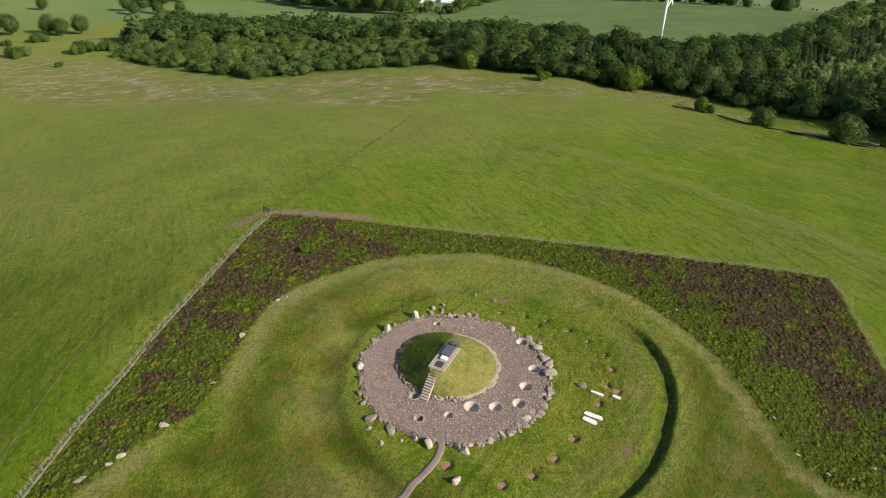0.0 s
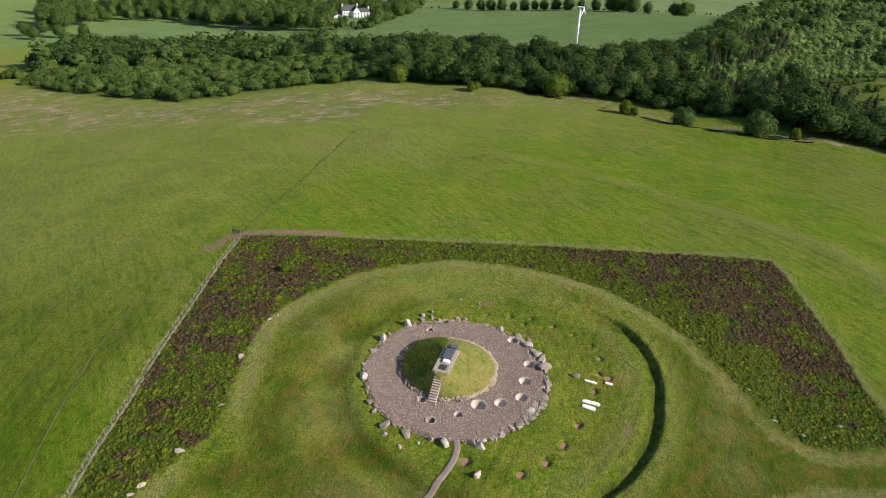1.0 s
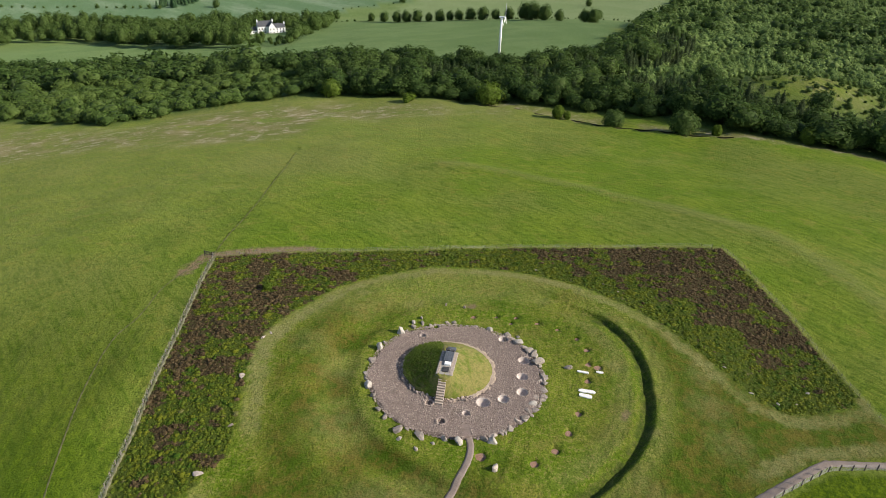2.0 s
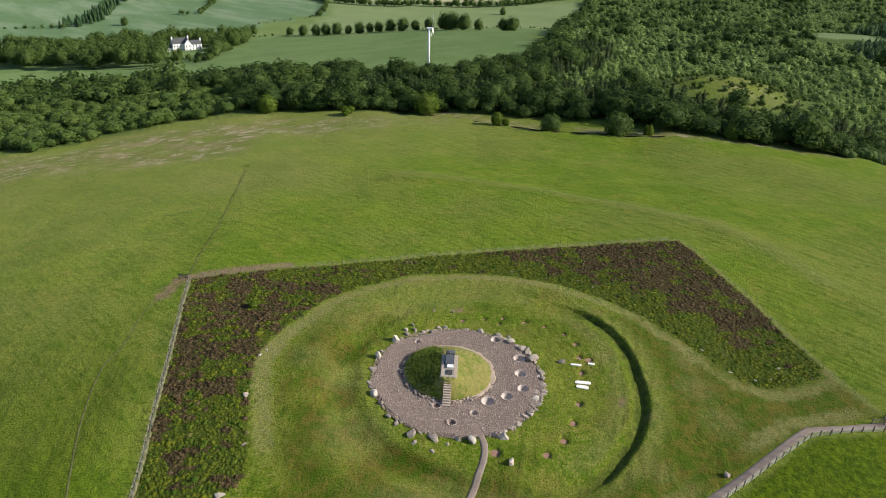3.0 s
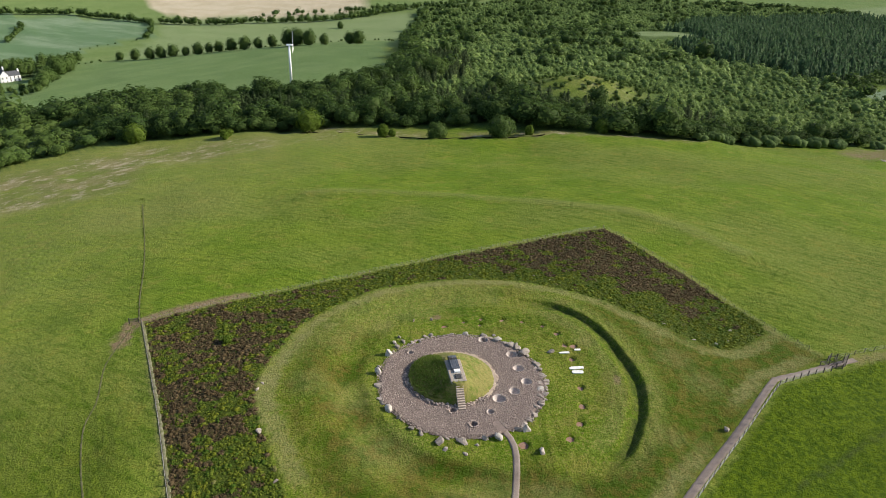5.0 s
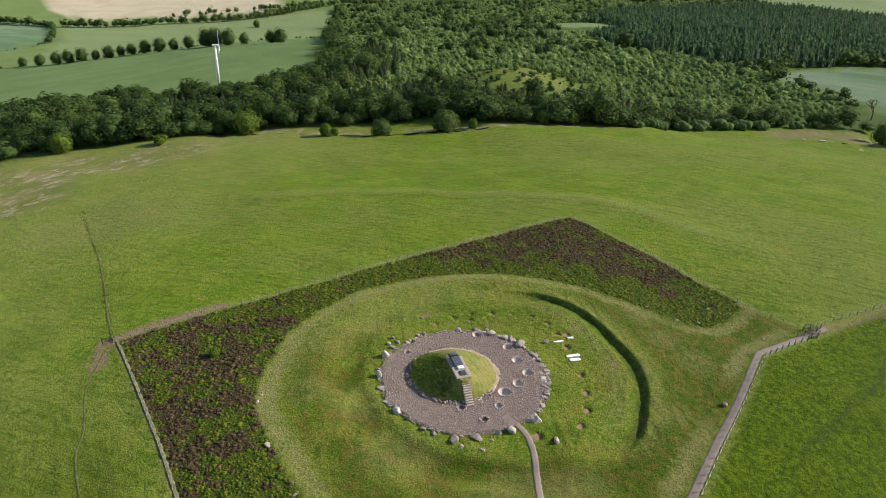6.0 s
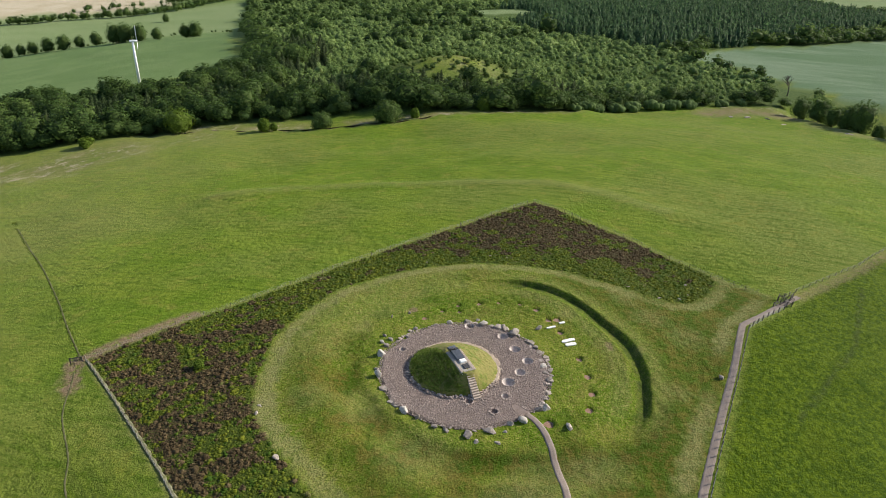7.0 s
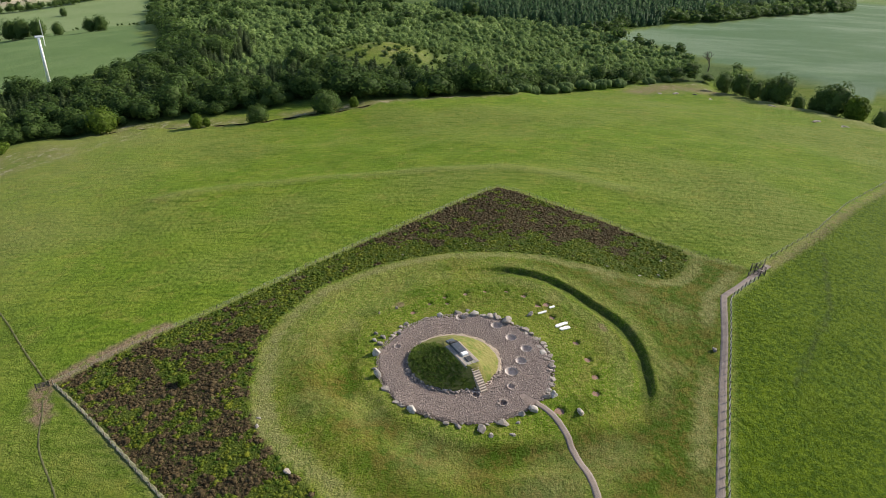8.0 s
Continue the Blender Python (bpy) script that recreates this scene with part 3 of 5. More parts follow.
    masks = {
        "ochre": np.clip(ochre, 0, 1),
        "ling": step(heather_share(x, y), 0.3, 0.7), "moss": np.clip(0.85 * step(np.hypot(x - 8, y), 29, 34) * step(x - y, 26, 40) + 0.2 * step(x, 17, 22) * (1 - step(np.hypot(x - 8, y), 25, 29)) + moss * (0.7 + 0.5 * waves(x, y, 12, 16)), 0, 1),
        "lawn": step(mown, -0.3, 0.3), "straw_and_light": np.clip(straw_and_light, 0, 1), "heath": step(heath, -0.2, 0.4),
        "lush": np.clip(step(inside(x, y, MEADOW) + jag * 0.4, 0, 1.0) + 0.55 * step(-x + 0.2 * y + wide, 52, 64) * (1 - step(y + wide, 20, 60)), 0, 1), "soil": np.clip(soil, 0, 1), "rut_and_shade": np.clip(rut_and_shade, 0, 1),
        "rough": (1 - 0.85 * np.clip(soil, 0, 1)) * np.clip(0.4 * (1 - step(np.hypot((x - 296) / 1.35, y - 244), 38, 56)) + step(inside(x, y, MOOR) + wide, -10, 14) + (1 - step(near_line(x, y, [(370, 82), (388, 56)]) + wide * 0.5, 8, 24)) + 0.45 * (1 - step(near_line(x, y, [(386, 50), (352, 0), (318, -60)]) + wide * 0.8, 2, 16)) + (1 - step(near_line(x, y, FIELD_EDGE) + jag, 8, 18)) * step(inside(x, y, BEYOND), -1, 1), 0, 1),
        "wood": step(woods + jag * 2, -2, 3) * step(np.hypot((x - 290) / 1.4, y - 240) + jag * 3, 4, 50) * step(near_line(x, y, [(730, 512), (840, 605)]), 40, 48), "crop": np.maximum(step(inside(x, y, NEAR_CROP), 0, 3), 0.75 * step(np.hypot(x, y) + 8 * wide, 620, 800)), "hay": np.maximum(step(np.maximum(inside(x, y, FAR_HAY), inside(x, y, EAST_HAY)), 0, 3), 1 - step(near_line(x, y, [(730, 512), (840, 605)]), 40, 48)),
        "hazy_crop": np.maximum(step(inside(x, y, HAZY_CROP), 0, 3), step(inside(x, y, HAZY_CROP_LEFT), 0, 3)), "stubble": step(inside(x, y, STUBBLE), 0, 3)}
    for name, value in masks.items():
        me.attributes.new(name, "FLOAT", "POINT").data.foreach_set("value", np.ascontiguousarray(value, dtype=np.float32))
    return tagged(new("ground", me), "grassy hilltop falling away to woods and farmland", "ground", kind="structure")


ground = build_ground()


# ---- cairn platform and mound ----
def polar_sheet(name, centre, radii, count, height, material):
    a = np.linspace(0, 2 * np.pi, count, endpoint=False)
    r, t = (v.ravel() for v in np.meshgrid(radii, a, indexing="ij"))
    x, y = centre[0] + r * np.cos(t), centre[1] + r * np.sin(t)
    i = (np.arange(len(radii) - 1)[:, None] * count + np.arange(count)[None])
    j = (np.arange(len(radii) - 1)[:, None] * count + (np.arange(count)[None] + 1) % count)
    faces = np.stack((i.ravel(), (i + count).ravel(), (j + count).ravel(), j.ravel()), 1)
    return raw_mesh(name, np.stack((x, y, height(x, y, r, t)), 1), faces, material, smooth=True)


def platform_height(x, y, r, t):
    edge = CAIRN_R + 0.25 * np.sin(t * 7) + 0.2 * np.sin(t * 13 + 1)
    return land(x, y) + cobble_top(x, y) - 0.9 * step(r, edge - 0.6, edge + 0.25)


platform = thing("cobble_platform", pose(0, 0, 0), "round platform of brown and grey cobbles ringed by kerb stones", "platform", kind="structure")
part("cobble_bed", polar_sheet("cobble_bed", CAIRN, np.linspace(6.5, CAIRN_R + 0.4, 58), 560, platform_height, COBBLE_BED), None, platform)


def mound_height(x, y, r, t):
    """Turf falling from a flat crest to the round foot."""
    f = r / MOUND_R
    crest = np.clip(near_line(np.atleast_1d(x), np.atleast_1d(y), CREST) - 1.45, 0, None)
    g = crest / (crest + np.clip(MOUND_R - r, 0, None) + 1e-6)
    foot = 0.12 + 0.4 * step(-(x - MOUND[0]) / MOUND_R, -0.1, 0.5)
    z = foot + (MOUND_H - foot) * (1 - g) + 0.05 * waves(x, y, 1.6, 21) + 0.03 * waves(x, y, 0.7, 22)
    return land(x, y) + 0.14 + z - 0.9 * step(f + 0.02 * waves(x, y, 1.3, 23), 0.985, 1.03)


def grass_material():
    n = Nodes("mound turf", 0.95)
    colour = n.mix(n.ramp(n.noise(0.5, 5, 0.7), 0.34, 0.58), (0.128, 0.165, 0.022), (0.245, 0.215, 0.070))
    fine = n.noise(3.0, 4, 0.7)
    colour = n.mix(n.ramp(fine, 0.35, 0.7, 0, 0.5), colour, (0.050, 0.080, 0.012))
    n.bump(fine, 0.6, 0.12)
    return n.done(colour)


TURF = grass_material()
mound = thing("burial_mound", pose(0, 0, 0), "low turf mound with a shaded tussocky flank in the middle of the cobbles", "mound", kind="structure")
part("turf", polar_sheet("turf", MOUND, np.linspace(0.02, MOUND_R + 0.2, 56), 240, mound_height, TURF), None, mound)


def ms(x, y):
    r = math.hypot(x - MOUND[0], y - MOUND[1])
    t = math.atan2(y - MOUND[1], x - MOUND[0])
    return float(mound_height(np.float64(x), np.float64(y), np.float64(r), np.float64(t))[0])


# ---- ways ----
def curve_points(line, gap):
    """Points along a smooth line through the given ones."""
    pts = [line[0]] + list(line) + [line[-1]]
    out = []
    for p0, p1, p2, p3 in zip(pts, pts[1:], pts[2:], pts[3:]):
        n = max(2, int(math.hypot(p2[0] - p1[0], p2[1] - p1[1]) / gap))
        for k in range(n):
            t = k / n
            out.append(tuple(0.5 * (2 * b + (c - a) * t + (2 * a - 5 * b + 4 * c - d) * t * t + (3 * b - a - 3 * c + d) * t ** 3)
                             for a, b, c, d in zip(p0, p1, p2, p3)))
    out.append(tuple(line[-1]))
    return out


def ribbon(name, line, width, material, label, lift=0.05, gap=0.5):
    pts = curve_points(line, gap)
    p = np.array(pts)
    d = np.gradient(p, axis=0)
    d /= np.linalg.norm(d, axis=1)[:, None]
    side = np.stack((d[:, 1], -d[:, 0]), 1)
    across = np.array((-1.08, -1, -0.4, 0.4, 1, 1.08))
    wob = 1 + (0.05 if width > 1 else 0.3) * np.sin(np.arange(len(p))[:, None] * 1.7 + across[None] * 3)
    x = p[:, :1] + side[:, :1] * across * width / 2 * wob
    y = p[:, 1:] + side[:, 1:] * across * width / 2 * wob
    z = ground_height(x, y)
    z = np.maximum(z, z[:, 2:3] - 0.1)
    z = np.where(np.hypot(x - CAIRN[0], y - CAIRN[1]) < CAIRN_R - 0.1, land(x, y) + cobble_top(x, y), z)
    drop = min(0.12, 0.1 * width)
    z = z + lift + np.array((-drop, 0, 0.02, 0.02, 0, -drop)) * min(1.0, width)
    w = len(across)
    i = (np.arange(len(p) - 1)[:, None] * w + np.arange(w - 1)[None]).ravel()
    me = raw_mesh(name, np.stack((x.ravel(), y.ravel(), z.ravel()), 1), np.stack((i, i + 1, i + w + 1, i + w), 1), material, smooth=True)
    return tagged(new(name, me), label, "path", kind="structure")


ribbon("path", [(-1.65, -14.3), (-1.75, -15.6), (-2.7, -18.0), (-4.9, -21.0), (-9.2, -25.7), (-14.5, -30.4), (-22, -36), (-30, -44)], 1.12, PATH_GRAVEL,
       "narrow pinkish gravel path leading to the cobbled platform")
ribbon("path", TRACK, 1.35, PATH_GRAVEL, "long straight gravel path beside the wire fence")

TRODDEN = plain_material("trodden turf", (0.085, 0.094, 0.030), (0.145, 0.136, 0.064), 0.95, 0.8)
BLEACHED = plain_material("bleached dead grass", (0.130, 0.135, 0.060), (0.245, 0.230, 0.150), 0.95, 1.2)
ribbon("sheep_path", [(-45.6, 58.5), (-48.4, 53.7), (-53.1, 46.3), (-57, 35.5), (-60.6, 28.3), (-63.5, 15.3), (-64.9, 0), (-66, -18), (-67, -40)], 0.26, TRODDEN, "narrow trodden sheep path through the pasture", 0.04, 0.6)
ribbon("worn_track", [(-42.6, 62.5), (-38.5, 78), (-33.5, 95), (-27, 120), (-21.3, 145), (-15, 172)], 0.3, TRODDEN, "worn line of an old field bank running downhill", 0.05, 1.0)
ribbon("bleached_strip", [(x + 0.25, y) for x, y in FENCE_WEST], 0.5, BLEACHED, "strip of bleached dead grass under the stock fence", 0.15, 0.6)


# ---- foliage templates ----
def icosphere(level):
    bm = bmesh.new()
    bmesh.ops.create_icosphere(bm, subdivisions=level, radius=1.0)
    v = np.array([v.co[:] for v in bm.verts])
    f = np.array([[v.index for v in f.verts] for f in bm.faces])
    bm.free()
    return v, f


def unit(v):
    return v / (np.linalg.norm(v, axis=1)[:, None] + 1e-9)


def tufts(rng, places, normals, size):
    """Loose triangles of leaf, one at each place, facing along its normal."""
    n = len(places)
    u = unit(np.cross(normals, rng.normal(size=(n, 3))))
    w = np.cross(normals, u)
    q = size * rng.uniform(0.6, 1.35, (n, 1))
    v = np.stack((places + u * q, places - u * q * 0.5 + w * q * 0.8, places - u * q * 0.5 - w * q * 0.8), 1)
    return v.reshape(-1, 3), np.arange(3 * n).reshape(-1, 3)


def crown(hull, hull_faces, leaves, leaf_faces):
    """Joins a dark inner hull and its leaves: corners, triangles, and which corners take the painted shade."""
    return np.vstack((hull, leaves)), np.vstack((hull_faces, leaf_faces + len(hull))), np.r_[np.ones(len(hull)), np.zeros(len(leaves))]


def leafy(rng, clumps, leaves, size, spread, flat=1.0):
    """A low plant of leaf tufts round the given clumps (x, y, z, r)."""
    verts, faces, n = [], [], 0
    iv, it = icosphere(1)
    for cx, cy, cz, r in clumps:
        v = iv * (r * 0.86) * (1 + rng.uniform(-0.14, 0.14, (len(iv), 1))) * (1, 1, flat) + (cx, cy, cz)
        d = rng.normal(size=(leaves, 3))
        d[:, 2] = abs(d[:, 2]) * 0.9 + d[:, 2] * 0.1
        d = unit(d)
        at = np.array((cx, cy, cz)) + d * (1, 1, flat) * r * rng.uniform(0.88, 1.1, (leaves, 1))
        lv, lf = tufts(rng, at, unit(d + rng.normal(size=(leaves, 3)) * spread), size)
        verts += [v, lv]
        faces += [it + n, lf + n + len(v)]
        n += len(v) + len(lv)
    return np.vstack(verts), np.vstack(faces)


def broadleaf(rng, h, r, count, leaves, size, low=0.26, core=2, rough=0.16, ragged=0.24):
    """A crown of leaf tufts on the lumps of a hull coloured as inner shade. leaves: tufts in all."""
    f = (np.arange(count) + rng.uniform(0.2, 0.8, count)) / count
    a = rng.uniform(0, 6.28, count)
    reach = r * 0.74 * np.sin(math.pi * (0.2 + 0.68 * f)) ** 0.8 * rng.uniform(0.55, 1.0, count)
    lumps = np.stack((reach * np.cos(a), reach * np.sin(a), h * (low + (0.88 - low) * f), r * rng.uniform(0.2, 0.36, count)), 1)
    hv, hf = icosphere(core)
    mid = h * (0.42 + low * 0.4)
    centre = lumps[:, :3] - (0, 0, mid)
    along = hv @ centre.T
    under = lumps[:, 3] ** 2 - (centre ** 2).sum(1) + along ** 2
    reach = np.where(under > 0, along + np.sqrt(np.clip(under, 0, None)), 0).max(1)
    dome = 1 / np.sqrt((hv[:, 0] ** 2 + hv[:, 1] ** 2) / (r * 0.86) ** 2 + hv[:, 2] ** 2 / np.where(hv[:, 2] > 0, h * 0.9 - mid, mid - h * low * 0.6) ** 2)
    reach = np.maximum(reach * 0.88, dome * 0.78) * rng.uniform(1.0 - 1.7 * rough, 1.0, len(hv))
    hv = hv * reach[:, None] + (0, 0, mid)
    n = leaves * 6
    d = rng.normal(size=(n, 3))
    d[:, 2] += 0.35
    d = unit(d)
    on = lumps[rng.randint(count, size=n)]
    p = on[:, :3] + d * on[:, 3:] * rng.uniform(0.88, 1.14, (n, 1))
    loose = rng.rand(n) < 0.22
    p[loose] = (d * np.array((r * 0.84, r * 0.84, h * 0.88 - mid)))[loose] * rng.uniform(0.9, 1.08, (loose.sum(), 1)) + (0, 0, mid)
    buried = (np.linalg.norm(p[:, None] - lumps[None, :, :3], axis=2) < lumps[:, 3] * 0.84).any(1)
    keep = np.nonzero(~buried & (p[:, 2] > h * low * 0.4))[0][:leaves]
    p, d = p[keep], d[keep]
    facing = unit(d * 0.75 + 0.4 * unit(p - (0, 0, mid * 0.9)) + rng.normal(size=d.shape) * ragged)
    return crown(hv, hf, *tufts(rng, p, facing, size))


def spire(rng, h, r, leaves, size):
    """A feathery conifer: whorls of leaf tufts on a cone coloured as inner shade."""
    k = 7
    a = np.arange(k) / k * 6.283
    hv = np.vstack((np.stack((r * 0.55 * np.cos(a), r * 0.55 * np.sin(a), np.full(k, h * 0.08)), 1), [(0, 0, h * 0.94)]))
    hf = np.array([(i, (i + 1) % k, k) for i in range(k)])
    f = 1 - np.sqrt(rng.rand(leaves) * 0.97)
    f = (np.floor(f * 9 + rng.normal(size=leaves) * 0.16) + 0.5) / 9 + rng.normal(size=leaves) * 0.02
    f = np.clip(f, 0.03, 0.98)
    b = rng.uniform(0, 6.283, leaves)
    side = 1 + 0.22 * np.sin(3 * b + 9 * f)
    q = (r * (1 - f) ** 0.8 + 0.12) * np.sqrt(rng.uniform(0.25, 1.0, leaves)) * side
    p = np.stack((q * np.cos(b), q * np.sin(b), h * (0.05 + 0.95 * f) - 0.22 * q), 1)
    facing = unit(np.stack((np.cos(b), np.sin(b), np.full(leaves, 0.8)), 1) + rng.normal(size=(leaves, 3)) * 0.28)
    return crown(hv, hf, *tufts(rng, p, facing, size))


def conifer(rng, h, r, tiers, sides):
    """Corners and triangles of drooping whorls of branches."""
    verts, faces, n = [], [], 0
    for k in range(tiers):
        f = k / tiers
        z0, rr = h * (0.06 + 0.94 * f), r * (1 - f) ** 0.85 + 0.12
        top = h * (0.06 + 0.94 * min(1.0, (k + 1.9) / tiers))
        ring = [(0, 0, top)]
        turn = rng.uniform(0, 6.28)
        for s in range(sides * 2):
            a = turn + s * math.pi / sides
            q = rr * rng.uniform(0.85, 1.15) * (1.0 if s % 2 == 0 else 0.55)
            ring.append((q * math.cos(a), q * math.sin(a), z0 - (0.05 * h / tiers if s % 2 == 0 else -0.3 * h / tiers)))
        verts.append(np.array(ring))
        faces.append(np.array([(n, n + 1 + s, n + 1 + (s + 1) % (sides * 2)) for s in range(sides * 2)]))
        n += len(ring)
    return np.vstack(verts), np.vstack(faces)


def scatter(name, templates, places, material, label, category, smooth=False):
    """ONE mesh of many plants: places are rows of x, y, z, scale, height scale, turn, tone."""
    verts, faces, tone, core_shade, n = [], [], [], [], 0
    for k, (x, y, z, s, sh, turn, shade) in enumerate(places):
        tv, tf, *inner = templates[k % len(templates)]
        c, q = math.cos(turn) * s, math.sin(turn) * s
        v = np.stack((tv[:, 0] * c - tv[:, 1] * q + x, tv[:, 0] * q + tv[:, 1] * c + y, tv[:, 2] * sh + z), 1)
        verts.append(v), faces.append(tf + n), tone.append(np.full(len(v), shade))
        core_shade.append(inner[0] if inner else np.zeros(len(v)))
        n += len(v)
    ob = new(name, raw_mesh(name, np.vstack(verts), np.vstack(faces), material, np.concatenate(tone), smooth, np.concatenate(core_shade)))
    return tagged(ob, label, category, kind="stuff")


# ---- woodland ----
rng = np.random.RandomState(7)


def wood_places(gap_near, gap_far, keep, lo, hi):
    """Jittered places whose spacing grows with the distance."""
    out = []
    y = lo[1]
    while y < hi[1]:
        x = lo[0]
        gap = gap_near
        while x < hi[0]:
            far = math.hypot(x, y)
            gap = gap_near + (gap_far - gap_near) * min(1.6, max(0.0, (far - 260) / 800))
            out.append((x + rng.uniform(-.45, .45) * gap, y + rng.uniform(-.45, .45) * gap, gap))
            x += gap
        y += gap_near + (gap_far - gap_near) * min(1.6, max(0.0, (abs(y) - 200) / 800))
    a = np.array(out)
    return a[keep(a[:, 0], a[:, 1])]


def in_view(x, y):
    """The part of the country that the walk looks over."""
    return (y > -0.22 * x - 60) & (y < 2000) & (x > -0.62 * y - 60) & (x < 2000)


GLADE = [(660, 455), (740, 520), (840, 605)]


def build_woods():
    spots = wood_places(6.0, 9.0, lambda x, y: (inside(x, y, WOOD) > 1.5) & in_view(x, y), (-480, 0), (2000, 1950))
    x, y = spots[:, 0], spots[:, 1]
    z = ground_height(x, y)
    edge, pine = inside(x, y, WOOD), inside(x, y, PLANTATION) + 14 * waves(x, y, 60, 31)
    far = np.hypot(x, y)
    clump = 0.7 * waves(x, y, 38, 37) + 0.8 * waves(x, y, 120, 39)
    dense = waves(x, y, 48, 47) + 0.6 * waves(x, y, 150, 48)
    birch = (dense < 0.7) & (0.5 * waves(x, y, 110, 33) + 1.5 * step(x - 0.3 * y, 60, 140) * np.maximum(step(edge, 38, 60), step(x, 300, 330) * step(edge, 12, 22)) > 0.75) & (pine < 0)
    birch |= (x > 285) & (edge > np.where(x > 335, 7, 22) + 6 * waves(x, y, 20, 50)) & (pine < 0) & (x < 560) & (y < 330)
    knoll = np.hypot((x - 296) / 1.35, y - 244)
    clearing = (np.abs(x - 462) < 42) & (np.abs(y - 68) < 19)
    open_ground = clearing | (knoll < 43 + 6 * waves(x, y, 25, 35)) | (np.hypot((x - 268) / 1.1, y - 192) < 13) | (near_line(x, y, GLADE) < 46) | ((waves(x, y, 90, 36) > 1.25) & (edge > 60))
    big = [broadleaf(np.random.RandomState(40 + k), 12.0, 5.4, 28, 430, 0.55) for k in range(7)]
    small = [broadleaf(np.random.RandomState(60 + k), 11.5, 5.6, 14, 72, 1.05, core=1, rough=0.1) for k in range(6)]
    thin = [broadleaf(np.random.RandomState(70 + k), 8.0, 2.9, 12, 120, 0.48, 0.1, core=1, rough=0.1, ragged=0.3) for k in range(7)]
    wisp = [broadleaf(np.random.RandomState(75 + k), 8.0, 3.3, 8, 34, 0.85, 0.1, core=1, rough=0.06, ragged=0.3) for k in range(7)]
    thorn = [broadleaf(np.random.RandomState(90 + k), 6.5, 4.8, 24, 260, 0.46, 0.2) for k in range(7)]
    larch = [spire(np.random.RandomState(85 + k), 13.5, 3.3, 300, 0.5) for k in range(6)]
    firs = [spire(np.random.RandomState(80 + k), 11.5, 4.3, 24, 1.5) for k in range(8)]
    rows = {"big": [], "small": [], "thin": [], "fir": [], "thorn": [], "wisp": [], "larch": []}
    glint, gaps = waves(x, y, 24, 38), waves(x, y, 30, 49)
    for k in range(len(spots)):
        if open_ground[k]:
            if knoll[k] < 52 and rng.rand() < 0.8:
                q = rng.uniform(0.15, 0.55)
                rows["thorn"].append((x[k], y[k], z[k] - 0.2, q, q, rng.uniform(0, 6.28), rng.rand()))
            continue
        if rng.rand() < 0.03 + 0.12 * (glint[k] > 0.7):
            continue
        f = spots[k, 2] / 6.0
        s = rng.uniform(0.5, 1.1) * (0.75 + 0.22 * f) * (1 + 0.2 * clump[k]) * (1.35 if rng.rand() < 0.1 else 1.0)
        h = s * rng.uniform(0.85, 1.2) * (0.8 if edge[k] < 6 else 1.0)
        shade = min(1.0, max(0.0, (0.12 if edge[k] < 34 and x[k] < 275 else 0.16 if dense[k] > 0.7 else 0.48) + 0.5 * clump[k] + rng.normal() * 0.26))
        place = (x[k], y[k], z[k] - 0.4, s, h, rng.uniform(0, 6.28), shade)
        scrub = x[k] + 8 * math.sin(y[k] * 0.1) < 6 and y[k] < 410 - 0.25 * x[k]
        if scrub:
            if rng.rand() < 0.8:
                rows["thorn"].append((*place[:3], s * 1.35, s * rng.uniform(0.8, 1.2), *place[5:]))
        elif pine[k] > 0:
            q = rng.uniform(0.6, 1.3) * (0.8 + 0.2 * f)
            rows["fir"].append((*place[:3], q, q * rng.uniform(0.9, 1.25), *place[5:]))
        elif 27 + 6 * gaps[k] < edge[k] < 66 + 8 * gaps[k] and x[k] < 330 and y[k] < 470 and rng.rand() < 0.7:
            q = rng.uniform(0.75, 1.12)
            rows["larch"].append((*place[:3], q * 1.1, q * rng.uniform(0.72, 0.95), *place[5:]))
        elif birch[k]:
            rows["thin" if far[k] < 480 else "wisp"].append((*place[:3], s * (1.15 if far[k] < 480 else 1.25), h * 0.8, *place[5:]))
        else:
            rows["big" if far[k] < 430 else "small"].append((*place[:3], s * 1.4, h * 1.05, *place[5:]))
    hx = rng.uniform(-430, 115, 1100)
    hy = rng.uniform(640, 1040, 1100)
    keep = (inside(hx, hy, HOUSE_WOOD) > 2) & (np.abs(hx - 6 - 0.09 * (hy - 905)) / 26 + np.clip(np.abs(hy - 880) / 75, 0, 3) > 1)
    keep &= (np.abs(hx - 4) > 34) | (hy < 790) | (hy > 912)
    for px, py in zip(hx[keep], hy[keep]):
        s = rng.uniform(1.1, 1.95) * (0.42 if abs(px - 8 + 0.06 * (905 - py)) < 26 and py < 900 else 1.0)
        rows["big"].append((px, py, gz(px, py) - 0.4, s, s * rng.uniform(0.8, 1.3), rng.uniform(0, 6.28), rng.uniform(0.55, 1)))
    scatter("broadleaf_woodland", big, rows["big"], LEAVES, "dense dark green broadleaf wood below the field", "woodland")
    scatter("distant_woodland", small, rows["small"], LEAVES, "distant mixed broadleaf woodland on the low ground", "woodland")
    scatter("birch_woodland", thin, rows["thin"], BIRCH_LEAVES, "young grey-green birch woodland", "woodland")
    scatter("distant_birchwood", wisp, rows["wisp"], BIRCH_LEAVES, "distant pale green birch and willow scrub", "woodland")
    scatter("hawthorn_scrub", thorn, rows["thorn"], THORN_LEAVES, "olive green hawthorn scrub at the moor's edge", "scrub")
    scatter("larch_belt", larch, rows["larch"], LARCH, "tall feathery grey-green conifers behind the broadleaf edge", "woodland")
